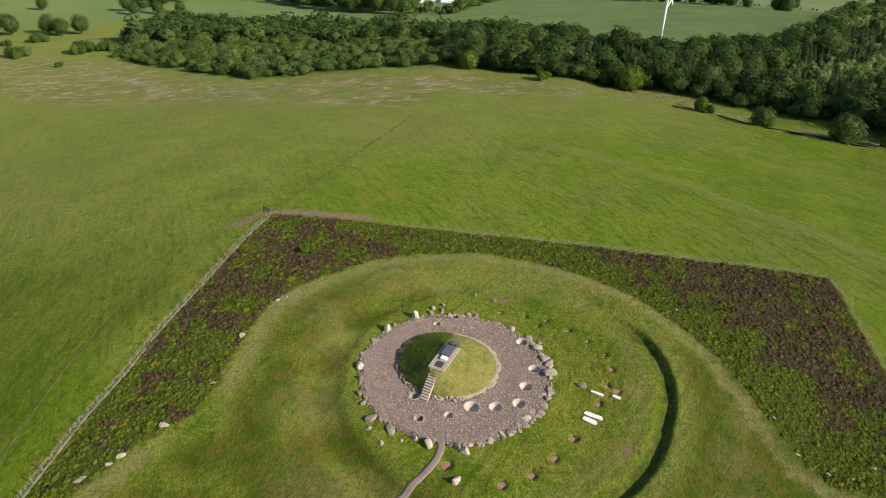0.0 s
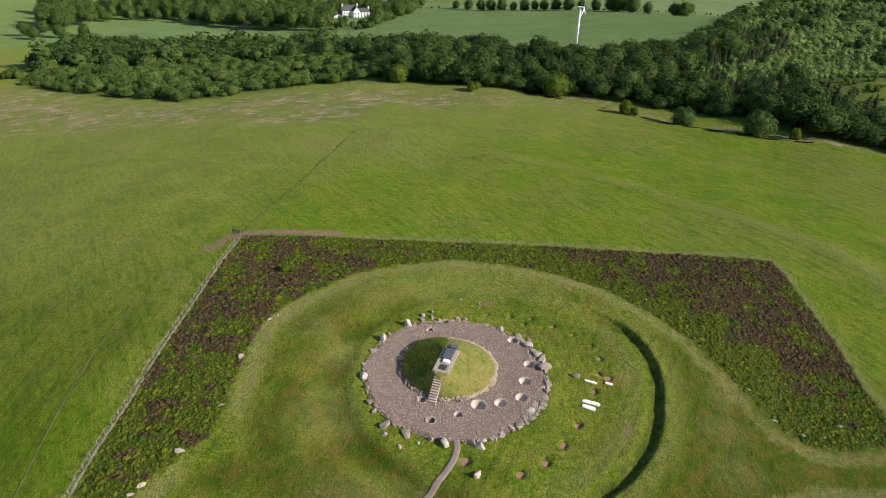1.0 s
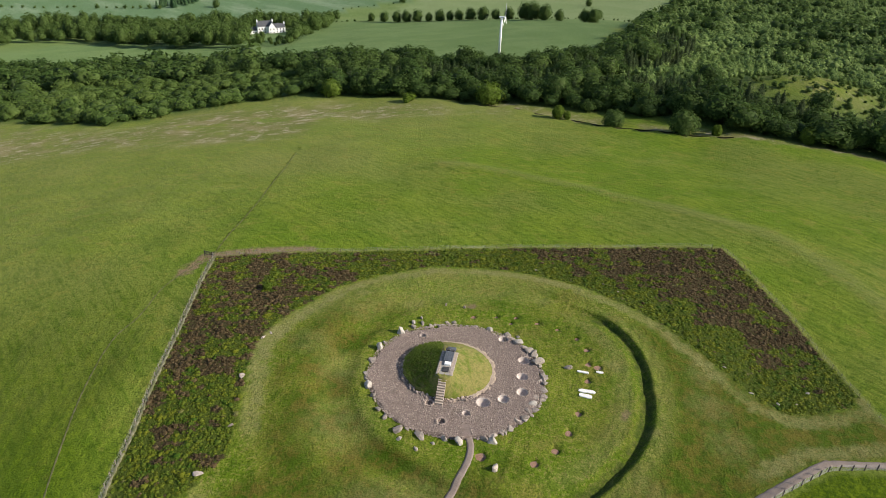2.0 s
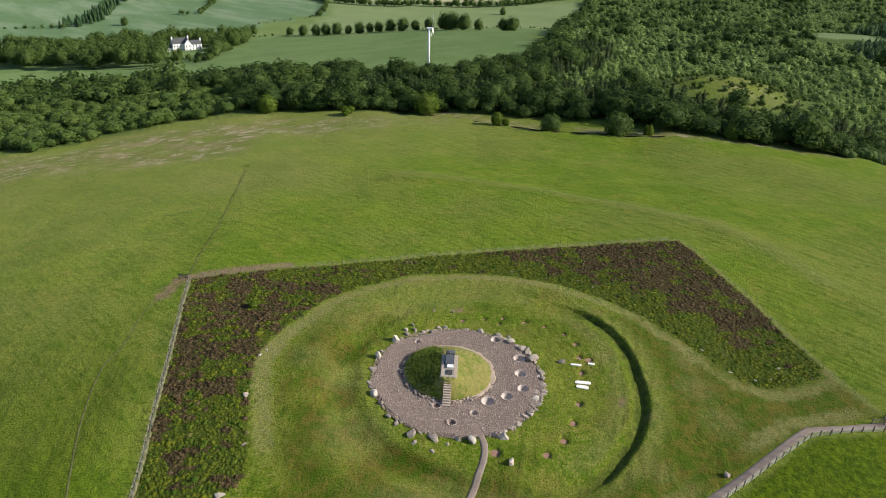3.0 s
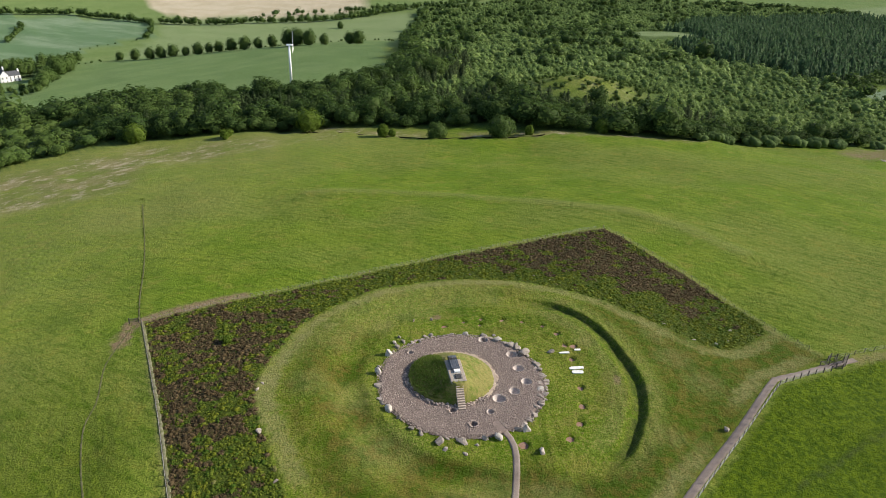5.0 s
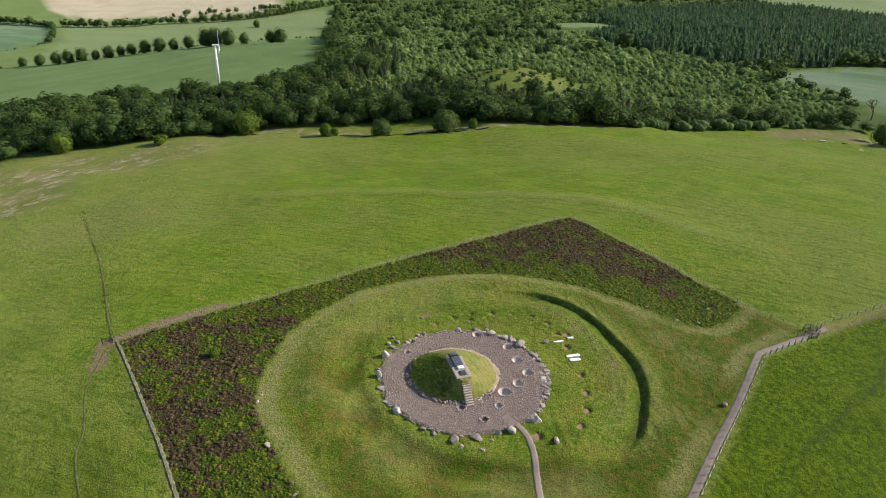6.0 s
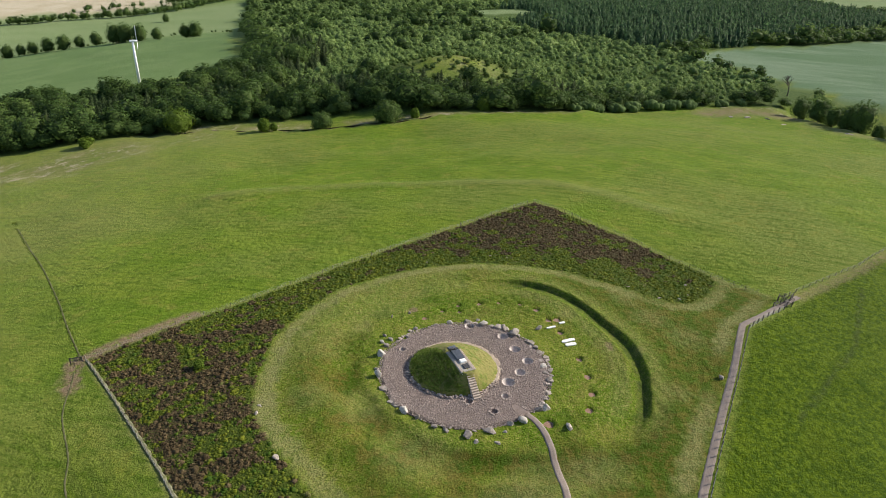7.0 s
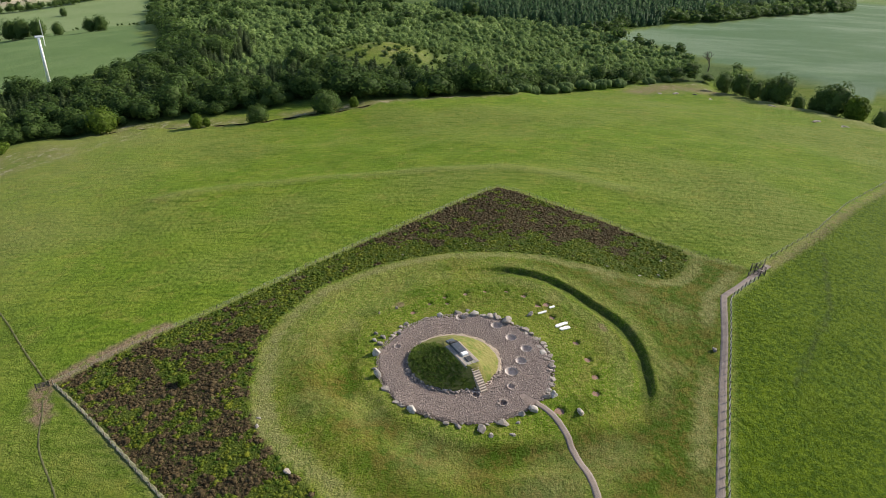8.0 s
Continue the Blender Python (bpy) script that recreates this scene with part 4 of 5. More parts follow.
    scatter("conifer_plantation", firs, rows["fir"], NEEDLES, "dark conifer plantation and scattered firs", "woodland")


build_woods()


# ---- single trees ----
def tree(kind, h, r, seed, material, label, category="tree", trunk=0.22, low=0.2):
    g = np.random.RandomState(seed)
    base = thing(kind, pose(0, 0, 0), label, category)
    bm = bmesh.new()
    add_rod(bm, (0, 0, -0.4), (0.05, 0, h * 0.5), trunk, trunk * 0.6, 8)
    for k in range(5):
        a = k * 1.26 + g.uniform(-.3, .3)
        add_rod(bm, (0, 0, h * g.uniform(0.22, 0.4)), (r * 0.55 * math.cos(a), r * 0.55 * math.sin(a), h * g.uniform(0.5, 0.75)), trunk * 0.45, trunk * 0.15, 5)
    part("trunk", bm, BARK, base)
    v, f, inner = broadleaf(g, h, r, 40, 1500, max(0.3, 0.028 * h), low, core=3)
    part("crown", raw_mesh("crown", v, f, material, np.full(len(v), g.rand()), core_shade=inner), None, base)
    return base


def shrub(kind, h, r, seed, material, label, category="shrub"):
    g = np.random.RandomState(seed)
    base = thing(kind, pose(0, 0, 0), label, category)
    clumps = [(r * 0.6 * g.uniform(-1, 1), r * 0.6 * g.uniform(-1, 1), h * g.uniform(0.25, 0.6), r * g.uniform(0.35, 0.55)) for _ in range(12)]
    v, f = leafy(g, clumps, 60, 0.22, 0.45)
    part("foliage", raw_mesh("foliage", v, f, material, np.full(len(v), g.rand())), None, base)
    return base


def plant(first, places, sink=0.1):
    """Moves the first one to the first place and copies it to the others: x, y, scale."""
    for k, (x, y, s) in enumerate(places):
        m = pose(x, y, gz(x, y) - sink, 0, 0, k * 77)
        if k == 0:
            todo = first
            first.matrix_basis = m
        else:
            todo = copy_thing(first, m)
        todo.scale = (s, s, s)


def turbine():
    x, y = 155.8, 415.0
    z = gz(x, y)
    t = thing("wind_turbine", pose(x, y, z), "white three-bladed wind turbine standing in a green field", "wind turbine")
    hub = -30.2 - z
    bm = bmesh.new()
    add_rod(bm, (0, 0, -0.5), (0, 0, hub - 0.6), 1.1, 0.75, 20)
    part("tower", bm, TURBINE_WHITE, t, smooth=True)
    face = pose(0, 0, hub, 0, 0, 62)
    bm = bmesh.new()
    add_box(bm, (1.3, 4.2, 1.4), face, 0.3)
    part("nacelle", bm, TURBINE_WHITE, t)
    bm = bmesh.new()
    bmesh.ops.create_cone(bm, cap_ends=True, segments=12, radius1=0.7, radius2=0.15, depth=1.4, matrix=face @ pose(0, -2.7, 0, 90, 0, 0))
    part("spinner", bm, TURBINE_WHITE, t)
    for k in range(3):
        bm = bmesh.new()
        m = face @ pose(0, -2.7, 0, 0, 8 + 120 * k, 0)
        rows = []
        for s, c in ((0.3, 0.4), (1.6, 1.1), (4, 0.85), (7.5, 0.55), (10, 0.15)):
            rows.append([bm.verts.new(m @ Vector(p)) for p in ((-c * 0.4, -0.16, s), (c, 0, s), (-c * 0.4, 0.16, s))])
        for a, b in zip(rows, rows[1:]):
            for i in range(3):
                bm.faces.new((a[i], a[(i + 1) % 3], b[(i + 1) % 3], b[i]))
        bm.faces.new(rows[0]), bm.faces.new(rows[-1][::-1])
        bmesh.ops.recalc_face_normals(bm, faces=bm.faces)
        part("blade", bm, TURBINE_WHITE, t)


turbine()


FIELD_TREES = "trees standing alone at the field edge"
HEDGE_TREES = "trees along the field hedges"
oak = tagged(tree("broadleaf_tree", 6.4, 4.6, 101, LEAVES, "rounded dark green tree standing alone by the field wall", low=0.07), group=FIELD_TREES)
plant(oak, [(141, 204, 1.35), (165.5, 182, 1.75)])
sapling = tagged(tree("young_tree", 4.6, 2.3, 102, BRIGHT_LEAVES, "slim young tree on the rough strip above the wood", trunk=0.12, low=0.03), group=FIELD_TREES)
plant(sapling, [(120, 223.5, 1.5), (180, 176, 1.2), (124, 221, 0.9), (346.4, -37.7, 3.1)])
bright = tagged(tree("bright_tree", 8.6, 5.6, 103, BRIGHT_LEAVES, "fresh yellow-green tree at the front of the wood", low=0.06), group=FIELD_TREES)
plant(bright, [(96, 263, 1.5), (15, 306, 1.2), (218, 160, 0.9), (286, 138, 0.7)])
plant(shrub("yellow_bush", 2.6, 2.6, 104, BRIGHT_LEAVES, "low yellow-green bush on the field edge", "bush"), [(54, 272, 1.9)])
willow = tagged(shrub("willow_bush", 8.5, 8.0, 105, WILLOW, "rounded olive-green willow bush beyond the field edge", "bush"), group="willow bushes beyond the field")
plant(willow, [(266, 132, 0.85), (274, 128, 0.8), (283, 126, 0.75), (312, 127, 0.8), (324, 122, 0.95), (337, 115, 1.0), (349, 108, 1.0), (360, 101, 0.85), (384, 88, 0.7), (398, 80, 0.7)], 1.0)
moor_bush = tagged(shrub("thorn_bush", 3.0, 3.4, 106, THORN_LEAVES, "wide dark thorn bush on the tan moor", "bush"), group="bushes on the moor")
plant(moor_bush, [(-259, 420, 2.6), (-246, 432, 2.3), (-300, 407, 2.5), (-331, 492, 2.4), (-344, 470, 1.4), (-250, 366, 0.9), (-225, 400, 1.4)])
moor_oak = tagged(tree("moor_tree", 12.0, 6.5, 107, LEAVES, "broad old tree at the far corner of the moor", trunk=0.4), group="old trees on the moor")
plant(moor_oak, [(-344, 537, 1.45), (-330, 531, 1.3), (-317, 540, 1.4), (-374, 531, 1.5), (-410, 580, 1.1), (-444, 720, 1.2), (-330, 690, 1.2), (-310, 705, 1.2), (-350, 720, 1.3), (-288, 712, 1.1)])
dark_tree = tagged(tree("dark_tree", 16.0, 6.8, 108, LEAVES, "tall dark broad tree in the hollow behind the brow", trunk=0.35, low=0.08), group="dark trees behind the brow")
plant(dark_tree, [(393, 42, 1.0), (388, 29.5, 1.15), (380.4, 20, 0.9), (375.5, 10.7, 1.1), (371, 3.5, 1.3), (368.6, -6.8, 0.72), (357, -15.8, 0.66), (357.3, -21, 1.22), (354, -27.5, 1.35), (339, -50.5, 0.75)], 1.0)
hedge_tree = tagged(tree("hedgerow_tree", 16.5, 8.8, 109, LEAVES, "round-headed dark tree in the hedge between green fields", trunk=0.4, low=0.04), group=HEDGE_TREES)
plant(hedge_tree, [(156, 982, 0.8), (170, 955, 0.95), (184, 932, 1.0), (197, 925, 1.05), (211, 917, 1.1), (226, 909, 0.8), (240, 902, 1.05), (252, 890, 0.85), (263, 881, 0.95),
                   (275, 866, 1.1), (288, 852, 1.15), (302, 840, 0.9), (318, 829, 1.0), (332, 806, 1.5), (338, 794, 1.5), (346, 776, 1.3), (356, 752, 0.9), (377, 722, 1.0), (384, 712, 1.15),
                   (436, 800, 0.8), (-74, 1243, 0.9), (610, 1180, 0.9)])


def hedges():
    """Far hedges of merged trees."""
    g = np.random.RandomState(12)
    tops = [broadleaf(np.random.RandomState(110 + k), 9.0, 5.6, 7, 70, 1.0, 0.15, core=1) for k in range(4)]
    places = []
    for line, gap, s in (([(17, 1705), (197, 1651), (330, 1452), (420, 1378), (534, 1338), (647, 1300), (760, 1330), (906, 1385), (1014, 1350)], 7, 1.75), ([(262, 1245), (300, 1360), (327, 1465)], 9, 1.2),
                         ([(26, 1343), (55, 1347), (105, 1521)], 10, 1.2), ([(100, 1160), (262, 1245)], 14, 0.35), ([(240, 925), (425, 790), (484, 772)], 6, 0.4),
                         ([(156, 990), (100, 1000)], 8, 0.4), ([(-500, 1250), (-160, 1235)], 13, 0.8), ([(560, 1440), (760, 1420), (1100, 1420), (1500, 1560)], 12, 1.5)):
        for x, y in curve_points(line, gap):
            if g.rand() < 0.85:
                x, y, q = x + g.uniform(-3, 3), y + g.uniform(-3, 3), s * g.uniform(0.7, 1.25)
                places.append((x, y, gz(x, y) - 0.3, q, q * g.uniform(0.8, 1.1), g.uniform(0, 6.28), g.rand()))
    scatter("distant_hedges", tops, places, LEAVES, "distant hedges and tree belts between the fields", "hedge")
    firs = [conifer(np.random.RandomState(130 + k), 17.0, 5.0, 8, 6) for k in range(3)]
    belt = []
    for x, y in curve_points([(-160, 1240), (-128, 1290), (-104, 1430), (-70, 1620)], 6):
        for _ in range(2):
            q = g.uniform(0.7, 1.2)
            px, py = x + g.uniform(-16, 16), y + g.uniform(-6, 6)
            belt.append((px, py, gz(px, py), q, q, g.uniform(0, 6.28), g.rand()))
    scatter("fir_belt", firs, belt, NEEDLES, "narrow belt of dark firs across the far pasture", "woodland")


hedges()
# Dark sheet along the field edge, coloured as the shadow of the drop.
DROP_SHADE = plain_material("field drop shade", (0.062, 0.060, 0.026), (0.120, 0.105, 0.052), 0.95, 0.8)
ribbon("field_edge_shade", [(95, 257), (106, 250.5), (121, 228.5), (142, 200.5), (165.5, 179), (184, 168.5)], 2.2, DROP_SHADE, "dark strip painted as the shadow where the field breaks off above the wood", 0.12, 3.0)


def bare_tree():
    x, y = 452, 66
    t = thing("bare_tree", pose(x, y, gz(x, y)), "leafless grey tree beside the pale field", "tree")
    g = random.Random(5)
    bm = bmesh.new()

    def limb(a, d, length, r, level):
        b = a + d * length
        add_rod(bm, a, b, r, r * 0.6, 5)
        if level < 4:
            for _ in range(3):
                turn = Vector((g.uniform(-1, 1), g.uniform(-1, 1), g.uniform(-0.1, 0.7)))
                limb(b, (d + turn * 0.75).normalized(), length * g.uniform(0.6, 0.85), r * 0.6, level + 1)
    limb(Vector((0, 0, -0.3)), Vector((0.1, 0, 1)).normalized(), 4.8, 0.5, 0)
    part("trunk", bm, BARK, t)


bare_tree()


def farmhouse():
    """White harled mansion: a main block, a gabled wing and a low range."""
    x, y = -3.0, 905.0
    t = thing("farmhouse", pose(x, y, gz(x, y), 0, 0, 8), "large white harled house with slate roofs among trees", "house")

    def block(cx, cy, w, d, h, rise, along):
        bm = bmesh.new()
        add_box(bm, (w, d, h + 6), pose(cx, cy, h / 2 - 3))
        for s in (-1, 1):
            if along == "x":
                vs = [bm.verts.new(p) for p in ((cx + s * w / 2, cy - d / 2, h), (cx + s * w / 2, cy + d / 2, h), (cx + s * w / 2, cy, h + rise))]
            else:
                vs = [bm.verts.new(p) for p in ((cx - w / 2, cy + s * d / 2, h), (cx + w / 2, cy + s * d / 2, h), (cx, cy + s * d / 2, h + rise))]
            bm.faces.new(vs)
        part("wall", bm, HARLING, t)
        bm = bmesh.new()
        for s in (-1, 1):
            if along == "x":
                slope = math.degrees(math.atan2(rise, d / 2))
                add_box(bm, (w - 0.5, math.hypot(d / 2, rise) + 0.7, 0.3), pose(cx, cy + s * d / 4, h + rise / 2 + 0.15, -s * slope, 0, 0))
            else:
                slope = math.degrees(math.atan2(rise, w / 2))
                add_box(bm, (math.hypot(w / 2, rise) + 0.7, d - 0.5, 0.3), pose(cx + s * w / 4, cy, h + rise / 2 + 0.15, 0, s * slope, 0))
        roof = part("roof", bm, SLATE, t)
        return roof

    t.scale = (1.08, 1.08, 1.08)
    main = block(0, 0, 20, 10, 9.5, 5.5, "x")
    block(7, -5.5, 8, 9, 9.5, 5.0, "y")
    block(17, 0, 15, 9, 7.0, 4.0, "x")
    block(-18, 2, 16, 8, 4.5, 3.5, "x")
    for cx, h in ((-9.4, 17), (9.4, 17), (23.8, 13)):
        bm = bmesh.new()
        add_box(bm, (1.4, 2.4, 5), pose(cx, 0, h - 2.5), 0.1)
        part("chimney", bm, HARLING, main)
    bm = bmesh.new()
    add_box(bm, (1.2, 0.24, 1.9))
    pane = solid("pane", bm, GLASS)
    for wx, wy, wz in [(-8, -5.05, 2.4), (-4.5, -5.05, 2.4), (-1, -5.05, 2.4), (-8, -5.05, 6.4), (-4.5, -5.05, 6.4), (-1, -5.05, 6.4), (5, -10.05, 2.4), (9, -10.05, 2.4), (5, -10.05, 6.6),
                       (9, -10.05, 6.6), (14, -4.55, 2.2), (18, -4.55, 2.2), (22, -4.55, 2.2), (14, -4.55, 5.2), (18, -4.55, 5.2), (22, -4.55, 5.2), (-22, -2.05, 2.4), (-15, -2.05, 2.4)]:
        w = part("window", pane, None, t)
        w.location = (wx, wy, wz)


farmhouse()


# ---- stones ----
def boulder_mesh(name, seed, material, flat=0.7, rough=0.28):
    g = np.random.RandomState(seed)
    bm = bmesh.new()
    bmesh.ops.create_icosphere(bm, subdivisions=3, radius=1.0)
    knobs = [(Vector(g.normal(size=3)).normalized(), g.uniform(0.34, 0.66)) for _ in range(11)]
    for v in bm.verts:
        d = v.co.normalized()
        cut = min([1.0] + [k / max(d.dot(n), 1e-3) for n, k in knobs if d.dot(n) > 0.3])
        v.co = d * cut * 1.25 * (1 + rough * 0.35 * noise.noise(d * 2.2 + Vector((seed, 0, 0))))
        v.co.z *= flat
    return solid(name, bm, material)


def stone_thing(name, me, x, y, z, size, turn, label, group="", tilt=(0, 0)):
    ob = new(name, me)
    ob.matrix_world = pose(x, y, z, tilt[0], tilt[1], turn) @ Matrix.Diagonal((*size, 1))
    return tagged(ob, label, "stone", group)


def kerb_stones():
    g = random.Random(3)
    kinds = [boulder_mesh("kerb_stone", 200 + k, BOULDER, 0.75) for k in range(7)]
    pale = [boulder_mesh("kerb_stone", 220 + k, PALE_BOULDER, 0.75) for k in range(3)]
    ring = "kerb stones round the cobbled platform"
    listed = [(-6.2, 16.0, 1.0, 1.3), (-11.3, 11.9, .8, 1.0), (-13.6, 8.6, .95, .45), (-15.0, 4.8, .8, .4), (-15.2, 1.8, .85, .7), (-14.9, -1.0, .8, .6), (-14.6, -4.6, .55, .35),
              (-13.9, -6.3, .6, .4), (-12.7, -10.1, .95, .6), (-12.6, -11.7, .65, .4), (-9.3, -12.2, .9, .8), (-7.6, -14.0, .45, .4), (-5.6, -13.6, .8, .6), (-3.6, -14.6, .8, .8),
              (0.5, -14.9, .9, .7), (1.7, -15.9, .95, .9), (2.6, -14.5, .7, .5), (4.2, -14.2, .7, .5), (5.6, -13.4, .7, .5), (7.4, -12.2, .75, .5), (8.9, -11.9, .75, .5), (10.1, -10.8, .7, .5),
              (11.6, -9.2, .6, .4), (12.7, -7.4, .75, .5), (14.3, -6.3, .7, .5), (15.1, -3.7, .75, .5), (16.0, -2.3, .6, .4), (16.6, 1.3, 1.1, .8), (16.7, 3.8, .85, .6), (16.3, 5.2, .8, .6),
              (15.8, 6.2, .7, .5), (15.0, 8.0, .8, .6), (13.8, 10.8, 1.05, .6), (15.9, 9.9, .5, .3), (11.3, 13.6, .55, .6), (8.8, 15.4, .5, .4), (5.0, 17.2, .6, .4), (3.4, 17.5, .55, .4),
              (-1.5, 18.1, .6, .6), (-1.2, 20.1, .55, .6), (-3.1, 19.0, .5, .4), (-3.6, 17.4, .6, .4), (-10.2, 13.6, .5, .4)]
    for k, (x, y, s, h) in enumerate(listed):
        s = s * (1.22 if x > 9 else 1.0)
        me = pale[k % 3] if k in (0, 1, 13, 15, 34) or k % 9 == 4 else kinds[k % 7]
        z = max(gz(x, y), ring_z(x, y) - 0.25 if math.hypot(x - CAIRN[0], y - CAIRN[1]) < CAIRN_R else -9)
        label = "tall pale upright kerb stone beside the cobbles" if h > 0.95 else "grey weathered kerb stone set at the edge of the cobbles"
        stone_thing("kerb_stone", me, x, y, z + h * 0.22, (s * g.uniform(.9, 1.2), s * g.uniform(.7, 1.0), h * 1.1), g.uniform(0, 360), label, ring, (g.uniform(-12, 12), g.uniform(-12, 12)))
    low = [boulder_mesh("edging_stone", 240 + k, BOULDER, 0.6) for k in range(5)]
    for k in range(96):
        a = k / 96 * 2 * math.pi + g.uniform(-.02, .02)
        if abs(math.degrees(a) - 262) < 4 or (math.cos(a) < -0.1 and k % 5 > 1):
            continue
        r = CAIRN_R + 0.2 * math.sin(a * 7) + 0.18 * math.sin(a * 13 + 1) + g.uniform(-.15, .2)
        x, y, s = CAIRN[0] + r * math.cos(a), CAIRN[1] + r * math.sin(a), g.uniform(.24, .5) * (1.45 if math.cos(a + 0.35) > 0.5 else 1.0)
        stone_thing("edging_stone", low[k % 5], x, y, gz(x, y) + s * 0.2, (s * 1.2, s, s * g.uniform(.6, 1)), g.uniform(0, 360), "small grey edging stone of the cobbled platform", "small edging stones")
    scattered = "single stones on the grass"
    for x, y, s, h in ((5.1, 24.2, .35, .6), (8.7, 22.4, .35, .55), (21.4, -1.4, .75, .8), (.5, -21.2, .85, .8), (-10.5, -14.6, .6, .3)):
        stone_thing("standing_stone", kinds[int(x) % 7], x, y, gz(x, y) + h * 0.3, (s, s * .8, h), x * 40, "lone grey stone standing on the mown grass", scattered)
    for x, y, s, h in ((-36.6, 9.2, 1.1, .55), (-38.5, -2.4, .8, .6), (-43.9, -11.5, 1.3, .5), (-47.8, -17.2, 1.5, .4), (-49, -18.6, .9, .4), (-52.2, -21.2, 1.2, .4), (30.7, 36.8, .8, .5),
                       (-32.5, 19.5, .9, .5), (-31, 20.6, .6, .4), (64, -15, .7, .4), (44.5, 23, .7, .4), (52, -6, .6, .4), (52.6, -13.5, .7, .4), (43, 27, .5, .4), (56, -17, .6, .4), (59.5, -17.5, .5, .4)):
        stone_thing("boulder", kinds[int(abs(x)) % 7], x, y, gz(x, y) + h * 0.02, (s * .75, s * .5, h * .8), x * 37, "pale boulder half buried at the edge of the heather", "boulders at the heath edge")
    for x, y, s in ((307, -22, 1.6), (309, -24, 1.1), (305.5, -36, 1.9), (303, -35, 1.2), (347.8, 5, 1.8), (352, 40, 1.5), (345, 3, 1.0), (362, 52, 1.6), (356, 62, 1.8), (351, 70, 1.4)):
        stone_thing("moor_rock", kinds[int(x) % 7], x, y, gz(x, y) + .1, (s * 1.3, s * .8, s * .4), x * 51, "flat grey rock lying on the brow of the hill", "rocks on the brow")
    stone_thing("round_boulder", kinds[2], 32, -35.4, gz(32, -35.4) + .3, (.75, .6, .8), 20, "single rounded boulder on the grass beside the path")


kerb_stones()


PIT_STONE = gravel_material("pale pit stones", (0.480, 0.415, 0.380), (0.580, 0.515, 0.480), (0.330, 0.275, 0.245))


def pits():
    g = random.Random(9)
    rims = [boulder_mesh("rim_stone", 260 + k, PEBBLE, 0.7) for k in range(3)]
    for x, y, r in LAWN_PITS:
        z = gz(x, y) + 0.25
        t = thing("gravel_pit", pose(x, y, z), "shallow round pit filled with red gravel in the lawn", "pit", "gravel pits on the lawn")
        bm = bmesh.new()
        bmesh.ops.create_circle(bm, cap_ends=True, segments=18, radius=r * 1.08)
        for v in bm.verts:
            v.co.x += g.uniform(-.04, .04)
            v.co.z = 0.03 * math.sin(v.co.x * 9)
        bmesh.ops.solidify(bm, geom=list(bm.faces), thickness=0.08)
        part("gravel_fill", bm, RED_GRAVEL, t)
    for x, y, r in [(-5.1, -9.8, .8), (-6.0, -5.0, .8)]:
        t = thing("stone_circle", pose(x, y, ring_z(x, y) + 0.4), "small circle of cobbles set on the platform", "stone ring", "small stone circles")
        for k in range(15):
            a = k / 15 * 6.283
            ob = part("rim_stone", rims[k % 3], None, t)
            ob.location = (r * math.cos(a), r * math.sin(a), 0.08)
            ob.scale = (g.uniform(.28, .36), 0.22, 0.36)
            ob.rotation_euler = (0, 0, a)
    for x, y, r in COBBLE_PITS:
        t = thing("stone_pit", pose(x, y, ring_z(x, y)), "deep round pit with pale stones on its floor among the cobbles", "pit", "pits among the cobbles")
        rows = [(1.1, 1.26), (1.02, 1.25), (0.95, 1.0), (0.72, 0.66), (0.42, 0.46), (0.2, 0.42), (0.02, 0.41)]
        lining = polar_sheet("lining", (0, 0), [q * r for q, _ in rows], 26, lambda u, v, q, b: np.interp(-q, [-w * r for w, _ in rows], [h for _, h in rows]) + 0.04 * waves(u + x, v + y, 0.5, 71), PIT_STONE)
        part("lining", lining, None, t, "pale stone lining of the pit")
        for k in range(11):
            a = k / 11 * 6.283 + g.uniform(-.15, .15)
            ob = part("rim_stone", rims[k % 3], None, t)
            ob.location = (r * 1.2 * math.cos(a), r * 1.2 * math.sin(a), 1.27)
            ob.scale = (g.uniform(.2, .32), .18, .2)
            ob.rotation_euler = (0, 0, a)


pits()


def white_bed(x0, y0, x1, y1, width):
    x, y, a = (x0 + x1) / 2, (y0 + y1) / 2, math.atan2(y1 - y0, x1 - x0)
    half = math.hypot(x1 - x0, y1 - y0) / 2
    t = thing("grave_bed", pose(x, y, gz(x, y), 0, 0, math.degrees(a)), "long narrow bed of bright white gravel in the lawn", "grave", "white gravel beds")
    g = random.Random(int(x * 10))
    bm = bmesh.new()
    ring = []
    for k in range(28):
        b = k / 28 * 6.283
        cx, cy = math.cos(b), math.sin(b)
        ring.append(bm.verts.new((half * math.copysign(abs(cx) ** 0.6, cx) * g.uniform(.96, 1.04), width / 2 * math.copysign(abs(cy) ** 0.6, cy) * g.uniform(.85, 1.15), 0.16)))
    top = bm.faces.new(ring)
    made = bmesh.ops.extrude_face_region(bm, geom=[top])
    for v in made["geom"]:
        if isinstance(v, bmesh.types.BMVert):
            v.co.z -= 0.3
    bmesh.ops.recalc_face_normals(bm, faces=bm.faces)
    part("gravel_fill", bm, WHITE_GRAVEL, t)


for bed in ((22.8, -2.5, 24.7, -3.5, .5), (26.2, -3.4, 27.4, -4.0, .55), (20.9, -7.3, 23.6, -8.6, .85), (20.5, -8.4, 22.5, -9.65, .9)):
    white_bed(*bed)


